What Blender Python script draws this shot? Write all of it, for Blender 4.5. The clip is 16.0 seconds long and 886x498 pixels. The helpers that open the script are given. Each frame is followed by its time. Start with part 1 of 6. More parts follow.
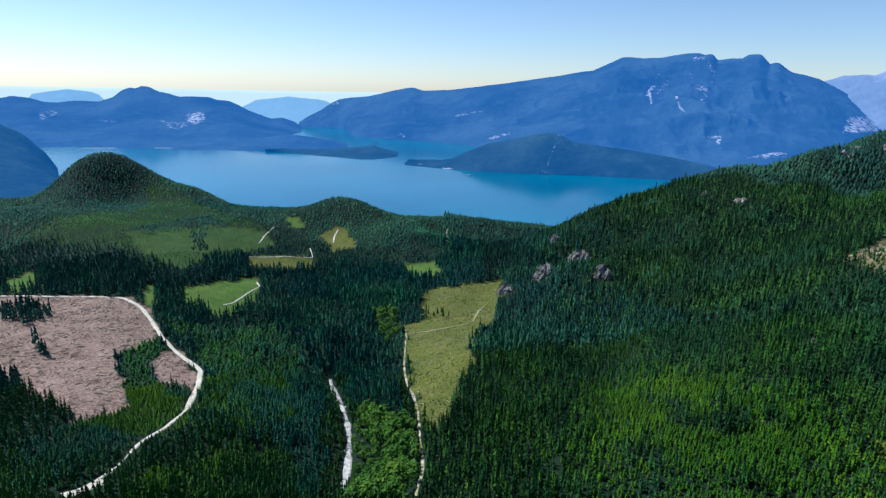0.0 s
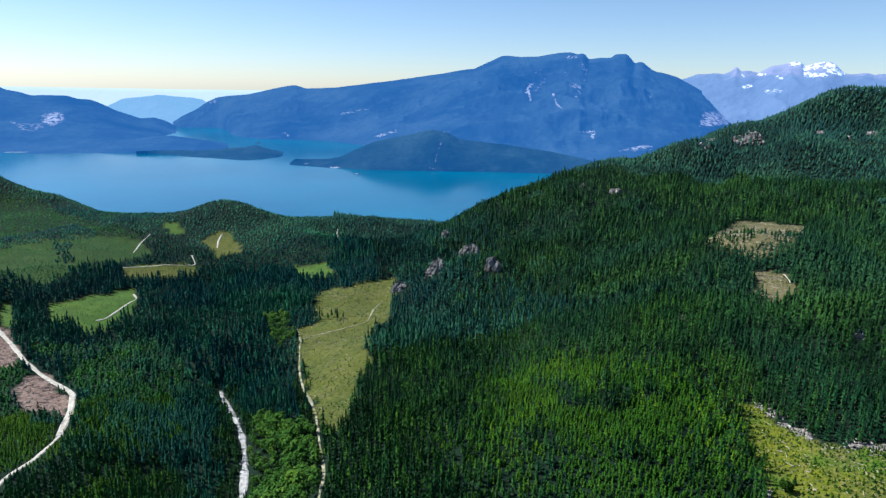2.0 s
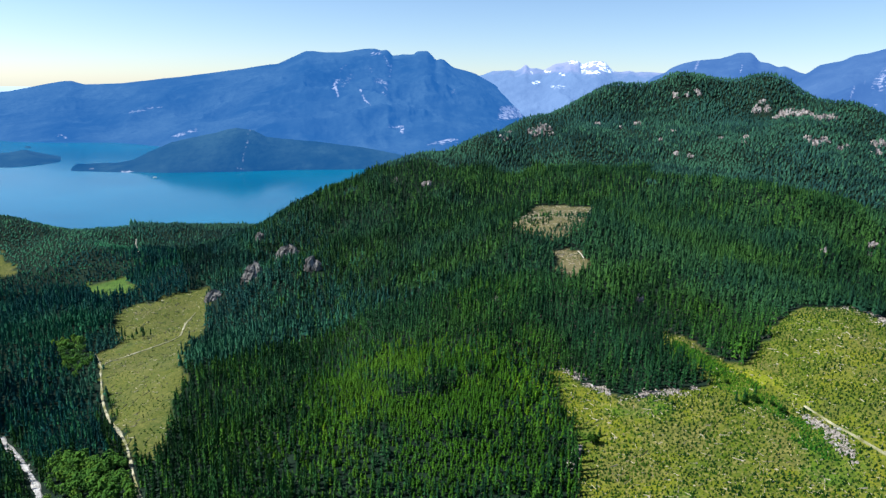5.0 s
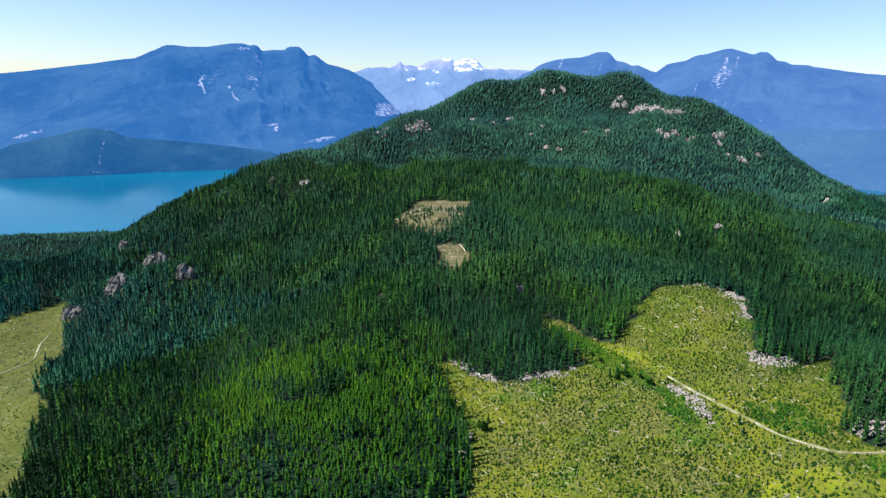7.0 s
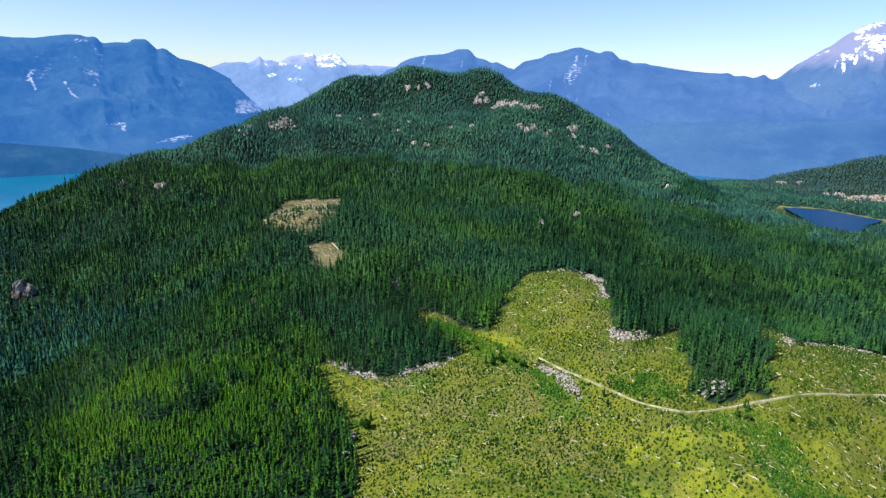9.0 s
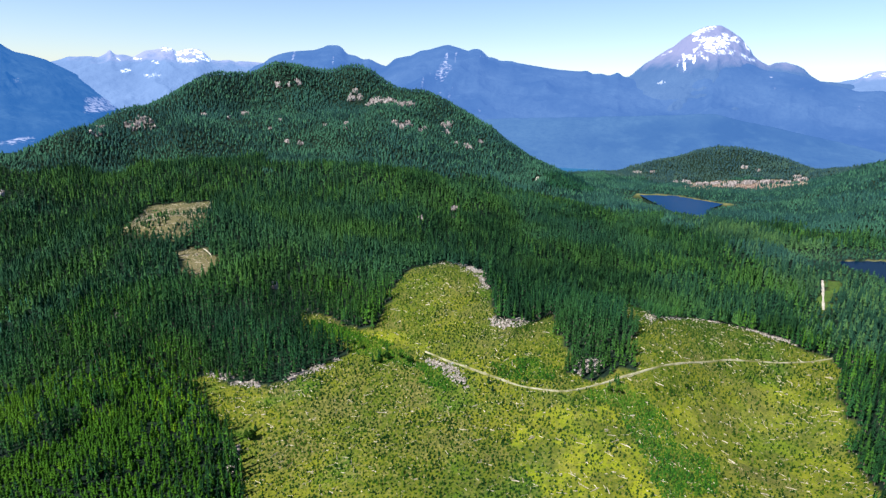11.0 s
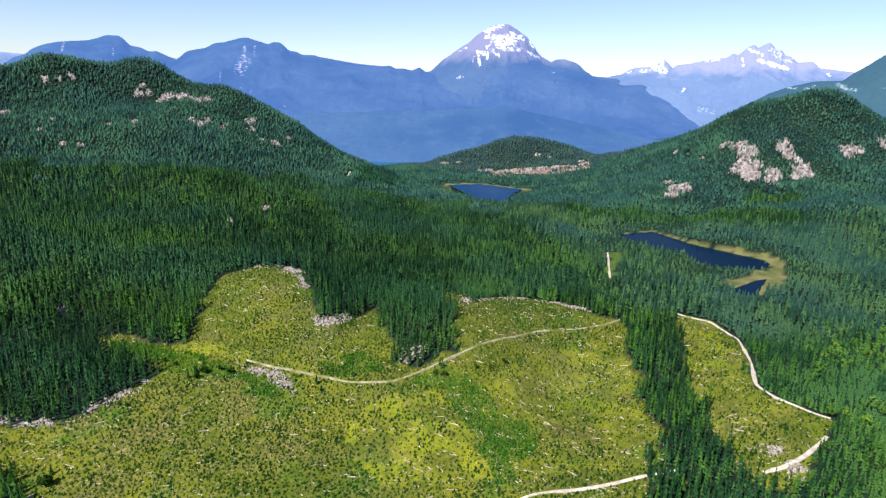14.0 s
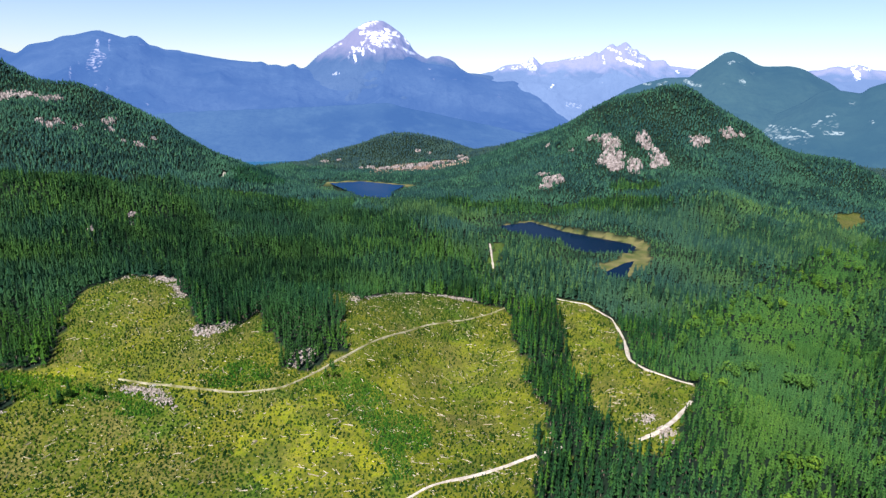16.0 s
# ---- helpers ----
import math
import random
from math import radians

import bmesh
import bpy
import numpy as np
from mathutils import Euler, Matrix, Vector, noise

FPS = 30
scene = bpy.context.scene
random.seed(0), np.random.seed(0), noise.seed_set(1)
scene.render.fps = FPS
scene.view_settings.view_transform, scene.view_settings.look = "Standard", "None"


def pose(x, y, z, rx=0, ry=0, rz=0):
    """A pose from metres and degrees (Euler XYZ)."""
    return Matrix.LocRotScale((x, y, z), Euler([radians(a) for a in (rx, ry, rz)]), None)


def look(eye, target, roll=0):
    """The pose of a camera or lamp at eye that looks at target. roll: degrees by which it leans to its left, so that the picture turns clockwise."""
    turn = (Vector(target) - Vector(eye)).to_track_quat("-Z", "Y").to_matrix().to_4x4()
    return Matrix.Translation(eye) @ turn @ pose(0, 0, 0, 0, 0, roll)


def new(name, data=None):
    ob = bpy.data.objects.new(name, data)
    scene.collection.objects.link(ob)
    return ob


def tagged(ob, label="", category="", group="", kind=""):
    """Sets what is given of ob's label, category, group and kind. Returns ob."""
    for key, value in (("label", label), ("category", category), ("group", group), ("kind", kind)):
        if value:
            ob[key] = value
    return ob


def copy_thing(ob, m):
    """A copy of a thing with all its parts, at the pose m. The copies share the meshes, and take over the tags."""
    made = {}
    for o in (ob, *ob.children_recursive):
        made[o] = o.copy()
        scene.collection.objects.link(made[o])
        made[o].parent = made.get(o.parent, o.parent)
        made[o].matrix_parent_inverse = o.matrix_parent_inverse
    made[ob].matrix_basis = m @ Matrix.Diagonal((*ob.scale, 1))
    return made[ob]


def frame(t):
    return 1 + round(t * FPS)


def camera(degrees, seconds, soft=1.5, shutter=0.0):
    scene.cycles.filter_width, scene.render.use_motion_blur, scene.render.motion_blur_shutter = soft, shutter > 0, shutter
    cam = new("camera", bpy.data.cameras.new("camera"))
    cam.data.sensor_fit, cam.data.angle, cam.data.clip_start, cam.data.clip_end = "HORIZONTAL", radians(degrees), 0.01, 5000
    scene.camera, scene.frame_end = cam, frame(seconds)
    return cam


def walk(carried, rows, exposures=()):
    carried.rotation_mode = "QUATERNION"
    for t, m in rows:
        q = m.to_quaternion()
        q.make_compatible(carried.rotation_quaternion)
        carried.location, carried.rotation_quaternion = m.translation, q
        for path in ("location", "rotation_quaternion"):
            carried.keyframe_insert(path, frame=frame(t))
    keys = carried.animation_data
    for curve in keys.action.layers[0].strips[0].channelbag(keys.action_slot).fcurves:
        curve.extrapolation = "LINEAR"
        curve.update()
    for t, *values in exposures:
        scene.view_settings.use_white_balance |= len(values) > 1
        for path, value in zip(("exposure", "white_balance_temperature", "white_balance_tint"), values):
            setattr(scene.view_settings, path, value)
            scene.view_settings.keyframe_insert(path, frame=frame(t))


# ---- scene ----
cam = camera(71.3, 16.0, soft=1.4)

# the drone hangs still and pans slowly to its right: seconds, tilt, lean, turn
EYE = (0.0, 0.0, 300.0)
PAN = [
    (0, 75.19, -1.29, 0.34),
    (0.5, 75.20, -1.26, -2.23),
    (1, 75.22, -1.26, -4.61),
    (1.5, 75.22, -1.26, -7.22),
    (2, 75.22, -1.28, -10.00),
    (2.5, 75.23, -1.28, -12.85),
    (3, 75.24, -1.29, -15.72),
    (3.5, 75.26, -1.28, -18.62),
    (4, 75.26, -1.28, -21.53),
    (6.5, 75.24, -1.33, -35.55),
    (7, 75.23, -1.38, -38.35),
    (7.5, 75.20, -1.43, -41.18),
    (8, 75.22, -1.44, -44.25),
    (8.5, 75.22, -1.44, -47.37),
    (9, 75.19, -1.45, -50.42),
    (11.5, 75.22, -1.47, -64.53),
    (12, 75.23, -1.42, -67.35),
    (12.5, 75.23, -1.37, -70.30),
    (13, 75.21, -1.37, -73.17),
    (13.5, 75.19, -1.41, -76.11),
    (14, 75.18, -1.42, -79.11),
    (14.5, 75.17, -1.36, -81.94),
    (15, 75.17, -1.31, -84.64),
    (15.5, 75.15, -1.31, -87.33),
    (16, 75.14, -1.31, -90.08),
]
walk(cam, [(t, pose(*EYE, rx, ry, rz)) for t, rx, ry, rz in PAN],
     exposures=[(0.0, 0.93, 5550, 7), (4.0, 1.13, 5850, 7), (7.0, 1.24, 6000, 8), (11.0, 1.26, 6150, 11), (16.0, 1.20, 6300, 17)])

# ---- light ----
SUN_TURN, SUN_HEIGHT = 62.0, 47.0     # degrees left of north (+y), degrees above the horizon
world = bpy.data.worlds.new("sky")
scene.world = world
world.use_nodes = True
wt = world.node_tree
sky = wt.nodes.new("ShaderNodeTexSky")
sky.sky_type, sky.sun_disc = "NISHITA", False
sky.sun_elevation, sky.sun_rotation = radians(SUN_HEIGHT), radians(-SUN_TURN)
sky.altitude, sky.air_density, sky.dust_density, sky.ozone_density = 1000, 1.0, 0.4, 2.5
clear = wt.nodes.new("ShaderNodeMix")      # clear dry summer air, a little bluer
clear.data_type, clear.blend_type = "RGBA", "MULTIPLY"
clear.inputs[0].default_value = 1.0
clear.inputs[7].default_value = (1.0, 0.985, 1.03, 1)
wt.links.new(sky.outputs[0], clear.inputs[6])
wt.links.new(clear.outputs[2], wt.nodes["Background"].inputs[0])
wt.nodes["Background"].inputs[1].default_value = 0.062

sun = new("sun", bpy.data.lights.new("sun", "SUN"))
sun.data.energy, sun.data.angle, sun.data.color = 4.15, radians(0.5), (1.0, 0.95, 0.86)
sun.matrix_world = look((0, 0, 800), (
    math.sin(radians(SUN_TURN)) * math.cos(radians(SUN_HEIGHT)),
    -math.cos(radians(SUN_TURN)) * math.cos(radians(SUN_HEIGHT)),
    800 - math.sin(radians(SUN_HEIGHT))))

# ---- plan: landforms (x, y, height, spread) and outlines, in metres ----
LAND_SOUTH = [
    (0, -300, 20.9, 110), (0, -900, 33.4, 470), (400, -900, 18.4, 160), (600, -600, 19.6, 230), (1242, -841, 26.2, 70), (1006, -680, -5.5, 160),
    (1283, -776, 13.6, 70), (1316, -720, -10.1, 70), (1342, -671, 20, 70), (737, -367, 8, 70), (2200, -1000, -15.8, 230), (293, -129, 13.9, 70),
    (990, -431, 26.2, 70), (1274, -530, -9.7, 70), (1700, -700, -43.2, 160), (2500, -1000, -21.7, 230), (1386, -547, 26.6, 70), (386, -138, 5.9, 70),
    (1396, -491, 23.9, 70), (1500, -500, 198.2, 330), (664, -212, 6.7, 110), (919, -276, 20.7, 230), (2000, -600, 52.2, 230), (1252, -351, 24.1, 70),
]
LAND_FAR_EAST = [
    (1406, -392, 23.4, 70), (1800, -500, -89.8, 230), (2300, -600, 20, 230), (1409, -343, 12.9, 70), (1425, -266, 0.2, 70), (1132, -204, 19.9, 110),
    (1486, -207, -5.8, 110), (1800, -200, 12.2, 230), (1694, -144, 6.4, 70), (2400, -200, -47.8, 230), (379, -30, -18.8, 70), (1649, -61, -10.5, 70),
    (1930, -6, 9.6, 70), (842, -2, 14.9, 70), (2300, 0, -46.4, 160), (2400, 100, -61.7, 230), (1946, 129, 68.6, 160), (1500, 100, -11.6, 230),
    (1889, 207, 6.6, 70), (2600, 300, -32.6, 330), (635, 76, -9.9, 110), (436, 61, 19, 70), (436, 61, 34.2, 330), (1858, 286, 10.3, 70),
]
LAND_EAST = [
    (1817, 348, 11.2, 70), (1400, 300, -5.9, 230), (2200, 500, -60, 230), (1781, 420, -13.6, 70), (2742, 823, -42.2, 70), (1162, 403, 15.7, 70),
    (2400, 900, -140.1, 470), (1223, 469, 13.5, 70), (401, 156, 11.4, 70), (1900, 800, -43.6, 230), (1260, 537, 16.2, 70), (2300, 1000, 60.9, 230),
    (1120, 556, 3.5, 70), (2000, 1000, -28.2, 230), (1600, 800, -93.3, 230), (464, 234, 27.6, 70), (1267, 642, 72.5, 110), (833, 466, 15.9, 110),
    (1248, 718, 37, 70), (1700, 1000, -49, 230), (2200, 1300, 31.4, 230), (1052, 657, 8.4, 110), (1228, 790, 32.6, 70), (1114, 727, 26.6, 70),
]
LAND_EAST_HILL = [
    (1208, 854, 65.4, 70), (773, 560, 5.9, 70), (842, 610, -13.7, 230), (316, 237, 8.3, 70), (1183, 890, 43.6, 70), (1600, 1300, -85.9, 330),
    (1128, 958, 69.2, 70), (1036, 927, 165.9, 470), (1036, 927, 10.6, 70), (1058, 1006, 71.2, 70), (1500, 1500, 47.5, 230), (1300, 1300, -66.8, 230),
    (1300, 1400, 38.4, 110), (955, 1051, 69.2, 70), (1800, 2000, -25.8, 330), (885, 1059, 29.1, 70), (745, 915, 23.9, 70), (400, 500, 42.5, 230),
    (648, 814, -0.9, 110), (832, 1051, 31.9, 70), (430, 552, 12.5, 70), (758, 1056, 26.4, 70), (1100, 1600, -73.9, 330), (696, 1050, 46.7, 70),
]
LAND_HILL_SOUTH = [
    (1400, 2300, -13.5, 230), (595, 996, 51, 70), (1100, 1900, -28.9, 230), (800, 1400, -69.1, 230), (800, 1600, -39.5, 230), (635, 1359, -25.4, 70),
    (550, 1178, -51.6, 70), (464, 1019, 15.4, 70), (800, 1900, -35.2, 230), (490, 1183, -16.6, 70), (413, 998, 67, 160), (800, 2200, -55.7, 230),
    (566, 1740, -18.7, 110), (435, 1373, -64.9, 230), (370, 1194, -36.4, 110), (96, 342, 14.9, 110), (376, 1380, 5.4, 70), (256, 998, 6.8, 70),
    (600, 2600, 31.1, 230), (535, 2319, -26.4, 160), (182, 810, -13.3, 70), (166, 742, 27.4, 70), (254, 1387, -11.3, 70), (234, 1512, -13.5, 70),
]
LAND_HILL = [
    (191, 1235, -7, 110), (233, 1618, 3.3, 70), (180, 1540, -17.5, 70), (161, 1381, -16.7, 70), (200, 1750, -28.6, 70), (81, 741, -11.7, 70),
    (121, 1107, -65.7, 110), (121, 1107, 30.3, 70), (36, 519, 8.7, 70), (89, 1297, -3.5, 70), (108, 1576, -17.1, 70), (97, 1417, -13, 70),
    (102, 1711, 16.8, 160), (100, 2100, 63.4, 330), (100, 2100, -188.8, 680), (30, 2589, -26.9, 70), (6, 1173, -22.4, 70), (-1, 1590, -25.9, 70),
    (-51, 1419, -28.6, 110), (-34, 940, -16.1, 70), (-107, 2481, -13, 70), (-94, 1287, -9.6, 70), (-153, 1522, -15.7, 70), (-223, 1816, -11.7, 70),
]
LAND_VALLEY = [
    (-352, 2611, -47.5, 110), (-185, 1347, -26, 70), (-94, 681, -44, 330), (-300, 2000, 21.1, 230), (-201, 1224, 29.6, 70), (-59, 342, -20.6, 70),
    (-159, 910, -27.1, 160), (-188, 1051, -6.6, 70), (-93, 488, -12.2, 70), (-263, 1345, -25.4, 70), (-294, 1502, -54.2, 160), (-380, 1790, -21.8, 70),
    (-279, 1249, -3.8, 70), (-653, 2482, -20.5, 110), (-535, 1750, -7.5, 110), (-614, 2008, -11.5, 160), (-512, 1579, -52.9, 110), (-426, 1313, -4.9, 70),
    (-463, 1427, -39.4, 70), (-538, 1336, 15.4, 70), (-624, 1549, 12, 70), (-686, 1697, -20.6, 70), (-1000, 2200, 23.3, 230), (-831, 1631, -27, 70),
]
LAND_WEST = [
    (-831, 1631, -15.3, 160), (-659, 1213, -18.9, 70), (-723, 1314, 91.5, 110), (-1300, 2300, 43.7, 330), (-1300, 2200, -192.3, 680), (-787, 1277, 6.2, 70),
    (-970, 1552, -49.3, 70), (-1741, 2772, -62.3, 70), (-836, 1200, -37.1, 70), (-1200, 1700, -21.1, 110), (-1600, 1900, 96.3, 330), (-600, 700, -23.9, 230),
    (-1500, 1200, -23.1, 160), (-1400, 1100, -46.8, 470), (-1700, 1100, -24.4, 230), (-2000, 500, -25.7, 330), (-1400, 200, 26.8, 230), (-700, 0, -10.9, 470),
    (-1900, 0, -16.7, 230), (-1500, -500, -30.4, 680), (-800, -400, -14, 230), (-800, -1000, -24.2, 230), (-300, -500, 32.6, 230), (-400, -800, 22.3, 230),
]
CLEARING = [(183, 207), (216, 239), (230, 272), (249, 321), (261, 303), (261, 270), (281, 258), (317, 240), (317, 237), (326, 261), (339, 295), (358, 314), (351, 275), (357, 243), (380, 252), (429, 269), (472, 246), (459, 208), (425, 182), (394, 166), (405, 145), (426, 132), (384, 112), (362, 93), (367, 74), (380, 55), (412, 70), (548, 104), (454, 59), (521, 37), (516, -13), (501, -37), (499, -59), (438, -57), (401, -65), (349, -69), (304, -69), (260, -74), (249, -81), (310, -60), (200, -40), (120, 40), (90, 150), (110, 215)]
CLEARING_EAST = [(539, -110), (529, -136), (487, -146), (438, -141), (390, -131), (372, -141), (355, -166), (311, -143), (291, -128), (280, -114), (278, -101), (295, -95), (330, -97), (384, -95), (438, -96), (496, -102)]
LAKE = [(878, -85), (913, -139), (852, -178), (817, -218), (789, -252), (763, -254), (737, -230), (732, -197), (737, -170), (779, -153), (816, -118)]
POND = [(655, -184), (695, -218), (705, -232), (661, -213), (635, -201), (635, -188)]
LAKE_FAR = [(1309, 233), (1345, 172), (1302, 76), (1237, 92), (1114, 91), (1109, 121), (1198, 170)]
MARSH = [(873, -78), (919, -140), (858, -184), (823, -227), (799, -265), (773, -273), (699, -249), (639, -208), (635, -186), (679, -179), (702, -202), (740, -240), (768, -257), (787, -252), (815, -217), (848, -178), (908, -138), (874, -89)]
MARSH_FAR = [(1321, 260), (1369, 175), (1313, 51), (1288, 67), (1345, 172), (1303, 232)]
EAST_GLADE = [(761, -65), (778, -79), (718, -78), (651, -65), (611, -59), (638, -56)]
FAR_GLADE = [(1021, -665), (1047, -726), (969, -687), (924, -618)]
MEADOW = [(-20, 776), (28, 785), (82, 794), (74, 750), (58, 661), (33, 549), (25, 473), (12, 448), (10, 404), (-6, 380), (-16, 408), (-28, 517), (-32, 565), (-41, 643), (-19, 666), (-29, 719)]
HILL_CUT = [(388, 585), (459, 657), (517, 712), (545, 688), (570, 649), (453, 518), (415, 503), (393, 500), (382, 526)]
HILL_CUT_LOW = [(369, 475), (395, 478), (386, 439), (355, 415), (350, 427)]
CLEARCUT = [(-495, 651), (-446, 674), (-362, 682), (-323, 641), (-287, 579), (-282, 539), (-294, 516), (-285, 498), (-253, 452), (-229, 408), (-239, 396), (-251, 381), (-274, 402), (-313, 427), (-366, 468), (-620, 430), (-760, 520), (-800, 640)]
LOW_CUT = [(1641, 209), (1682, 122), (1646, 29), (1690, -85), (1524, -73), (1558, 27), (1542, 112), (1535, 181)]
CLEARCUT_CLUMP = [(-462, 606), (-461, 644), (-416, 617), (-400, 596), (-404, 564), (-433, 573)]
CLEARCUT_CLUMP_SMALL = [(-377, 525), (-376, 532), (-348, 508), (-346, 500), (-360, 507)]
CLEARCUT_SMALL = [(-259, 508), (-264, 537), (-252, 542), (-216, 497), (-194, 441), (-215, 467), (-221, 449)]
GLADE_A = [(-495, 939), (-460, 1010), (-377, 1044), (-307, 1036), (-277, 971), (-307, 916), (-350, 915), (-343, 832), (-359, 795), (-424, 852)]
GLADE_B = [(-324, 738), (-288, 783), (-260, 828), (-231, 743), (-240, 694), (-248, 668), (-256, 641), (-278, 679), (-296, 676)]
GLADE_C = [(-217, 1060), (-200, 1094), (-179, 1106), (-146, 1003), (-180, 982)]
GLADE_D = [(-292, 893), (-275, 922), (-206, 948), (-190, 902), (-238, 882), (-281, 857)]
GLADE_E = [(-62, 958), (-12, 948), (1, 834), (-47, 855)]
GLADE_F = [(-536, 715), (-530, 769), (-485, 703), (-490, 670)]
GLADE_G = [(-368, 715), (-361, 732), (-325, 669), (-334, 654)]
GLADE_H = [(-293, 1118), (-270, 1130), (-249, 1084), (-268, 1061)]
BROADLEAF = [(-65, 395), (-62, 442), (-38, 422), (-17, 396), (-11, 348), (-12, 288), (-49, 306)]
BROADLEAF_NORTH = [(-80, 705), (-55, 698), (-42, 619), (-52, 580), (-68, 622)]
PLANTING = [(115, 412), (158, 433), (190, 394), (229, 379), (243, 333), (229, 291), (209, 249), (181, 207), (120, 246), (69, 287), (76, 340), (105, 396)]
FERN_A = [(353, 47), (360, 41), (335, 25), (330, 2), (302, 3), (290, 17), (311, 25), (330, 37)]
FERN_B = [(342, 286), (346, 269), (338, 226), (336, 190), (326, 176), (322, 198), (317, 221), (329, 252)]
FERN_C = [(331, 191), (334, 172), (319, 153), (311, 160), (317, 179)]
FERN_D = [(349, 146), (367, 120), (365, 100), (349, 103), (339, 126)]
FERN_E = [(348, 84), (367, 59), (361, 43), (346, 54), (340, 74)]
BRIGHT_A = [(306, 113), (333, 90), (338, 53), (303, 30), (274, 18), (256, 73), (273, 97)]
BRIGHT_D = [(364, 40), (435, -10), (439, -52), (379, -65), (306, -69), (276, 12), (307, 25), (342, 46)]
LITTER = [(251, 270), (295, 249), (320, 202), (302, 150), (287, 120), (244, 130), (212, 178), (223, 221)]
BRIGHT_B = [(357, 264), (358, 227), (350, 186), (341, 189), (344, 226), (347, 261)]
BRIGHT_C = [(576, -118), (552, -140), (454, -130), (420, -109), (476, -109)]
FERN_F = [(357, 59), (349, 45), (319, 28), (288, 13), (268, 6), (267, 18), (292, 32), (326, 49)]
FERN_G = [(348, 294), (349, 265), (346, 231), (344, 219), (329, 228), (328, 259), (332, 283)]
BUSHES = [(228, 241), (321, 215), (327, 213), (330, 236), (357, 69), (358, 63), (373, 45), (332, 205), (330, 197), (333, 246), (389, 28)]
DOME_CAP = [(-798, 1260), (-767, 1294), (-715, 1294), (-1155, 2316), (-922, 1999), (-610, 1256), (-567, 1161), (-568, 1095), (-622, 1105), (-693, 1119), (-796, 1236)]
SLOPE_BELT = [(-505, 937), (-482, 1042), (-428, 1121), (-374, 1036), (-423, 1009), (-470, 943)]
SADDLE_BELT = [(-552, 1284), (-466, 1261), (-490, 1506), (-288, 1167), (-255, 1080), (-319, 1092), (-427, 1151)]
GLADE_CLUMP = [(-419, 996), (-398, 1006), (-356, 902), (-363, 880)]
LOW_BELT = [(-340, 840), (-299, 906), (-233, 981), (-214, 942), (-282, 884), (-320, 824)]
VALLEY_STAND = [(-238, 572), (-238, 648), (-192, 656), (-137, 572), (-111, 498), (-95, 411), (-106, 380), (-154, 391), (-176, 410), (-197, 485)]
ROAD_STAND = [(-267, 347), (-250, 374), (-247, 430), (-278, 495), (-265, 520), (-199, 439), (-193, 400), (-208, 355), (-221, 309), (-231, 289)]
ROAD_LANDING = [(-204, 290), (-198, 298), (-194, 312)]
VALLEY_EAST = [(1418, 281), (970, 84), (812, 13), (664, -52), (521, -57), (510, -99), (478, -166), (589, -299), (869, -642), (1044, -702), (978, -472), (937, -281), (942, -160), (973, -47), (1098, 59), (1139, 229)]
YOUNG_WEST = [(-643, 1277), (-528, 1249), (-377, 1105), (-300, 1050), (-286, 933), (-363, 784), (-505, 882), (-612, 894), (-650, 1013), (-611, 1120)]
PLANTING_EAST = [(411, -145), (362, -144), (336, -160), (304, -143), (277, -121), (249, -104), (252, -170), (256, -217), (832, -621), (723, -443), (596, -302), (443, -186)]
LAKE_STAND = [(1138, 382), (1330, 372), (1194, 297), (1109, 325), (1080, 358)]
PLATEAU = [(457, 910), (586, 805), (773, 616), (1042, 446), (1069, 305), (842, 313), (703, 459), (618, 592), (494, 747), (443, 852)]
ISLET = [(719, -174), (740, -199), (737, -223), (711, -219), (689, -187), (697, -172)]
OLD_WOOD = [(-198, 651), (-162, 755), (-64, 805), (-27, 740), (-52, 662), (-70, 588), (-37, 495), (-23, 403), (-74, 464), (-99, 523), (-102, 463), (-58, 313), (-82, 316), (-123, 447), (-142, 550)]
MIXED_VALLEY = [(-299, 622), (-243, 618), (-196, 643), (-139, 530), (-106, 371), (-125, 299), (-168, 286), (-175, 391), (-197, 483), (-257, 566)]
CUT_STRIP = [(-303, 534), (-283, 569), (-259, 534), (-255, 494), (-218, 441), (-190, 430), (-176, 375), (-219, 370), (-245, 382), (-231, 414)]
OLD_WOOD_NORTH = [(-259, 866), (-192, 902), (-135, 991), (-67, 1098), (198, 1204), (98, 891), (73, 791), (-17, 778), (-75, 845), (-133, 758), (-216, 741)]
ROAD_WEST = [(-500, 660), (-467, 667), (-433, 675), (-372, 677), (-337, 652), (-307, 613), (-282, 577), (-243, 531), (-212, 501), (-197, 455), (-189, 417)]
ROAD_WEST_LOWER = [(-189, 417), (-190, 384), (-198, 361), (-196, 328), (-198, 300), (-203, 288)]
ROAD_MEADOW = [(-12, 298), (-9, 334), (-16, 418), (-28, 477), (-33, 519), (-36, 591), (-31, 607), (-15, 612), (12, 628), (36, 649), (45, 699), (59, 728)]
ROAD_MEADOW_SPUR = [(-35, 591), (-39, 627), (-44, 655)]
STREAM = [(-100, 510), (-84, 466), (-72, 430), (-65, 401), (-63, 385), (-60, 353), (-61, 328)]
ROAD_CLEARING = [(345, 194), (341, 176), (339, 158), (337, 142), (335, 119), (340, 100), (342, 93), (360, 76), (382, 57), (415, 30), (446, 6), (467, -26), (501, -59)]
ROAD_EAST = [(535, -109), (529, -136), (486, -147), (439, -143), (390, -133), (372, -141), (357, -167)]
ROAD_SOUTH_LOOP = [(329, -151), (306, -133), (293, -119), (289, -106)]
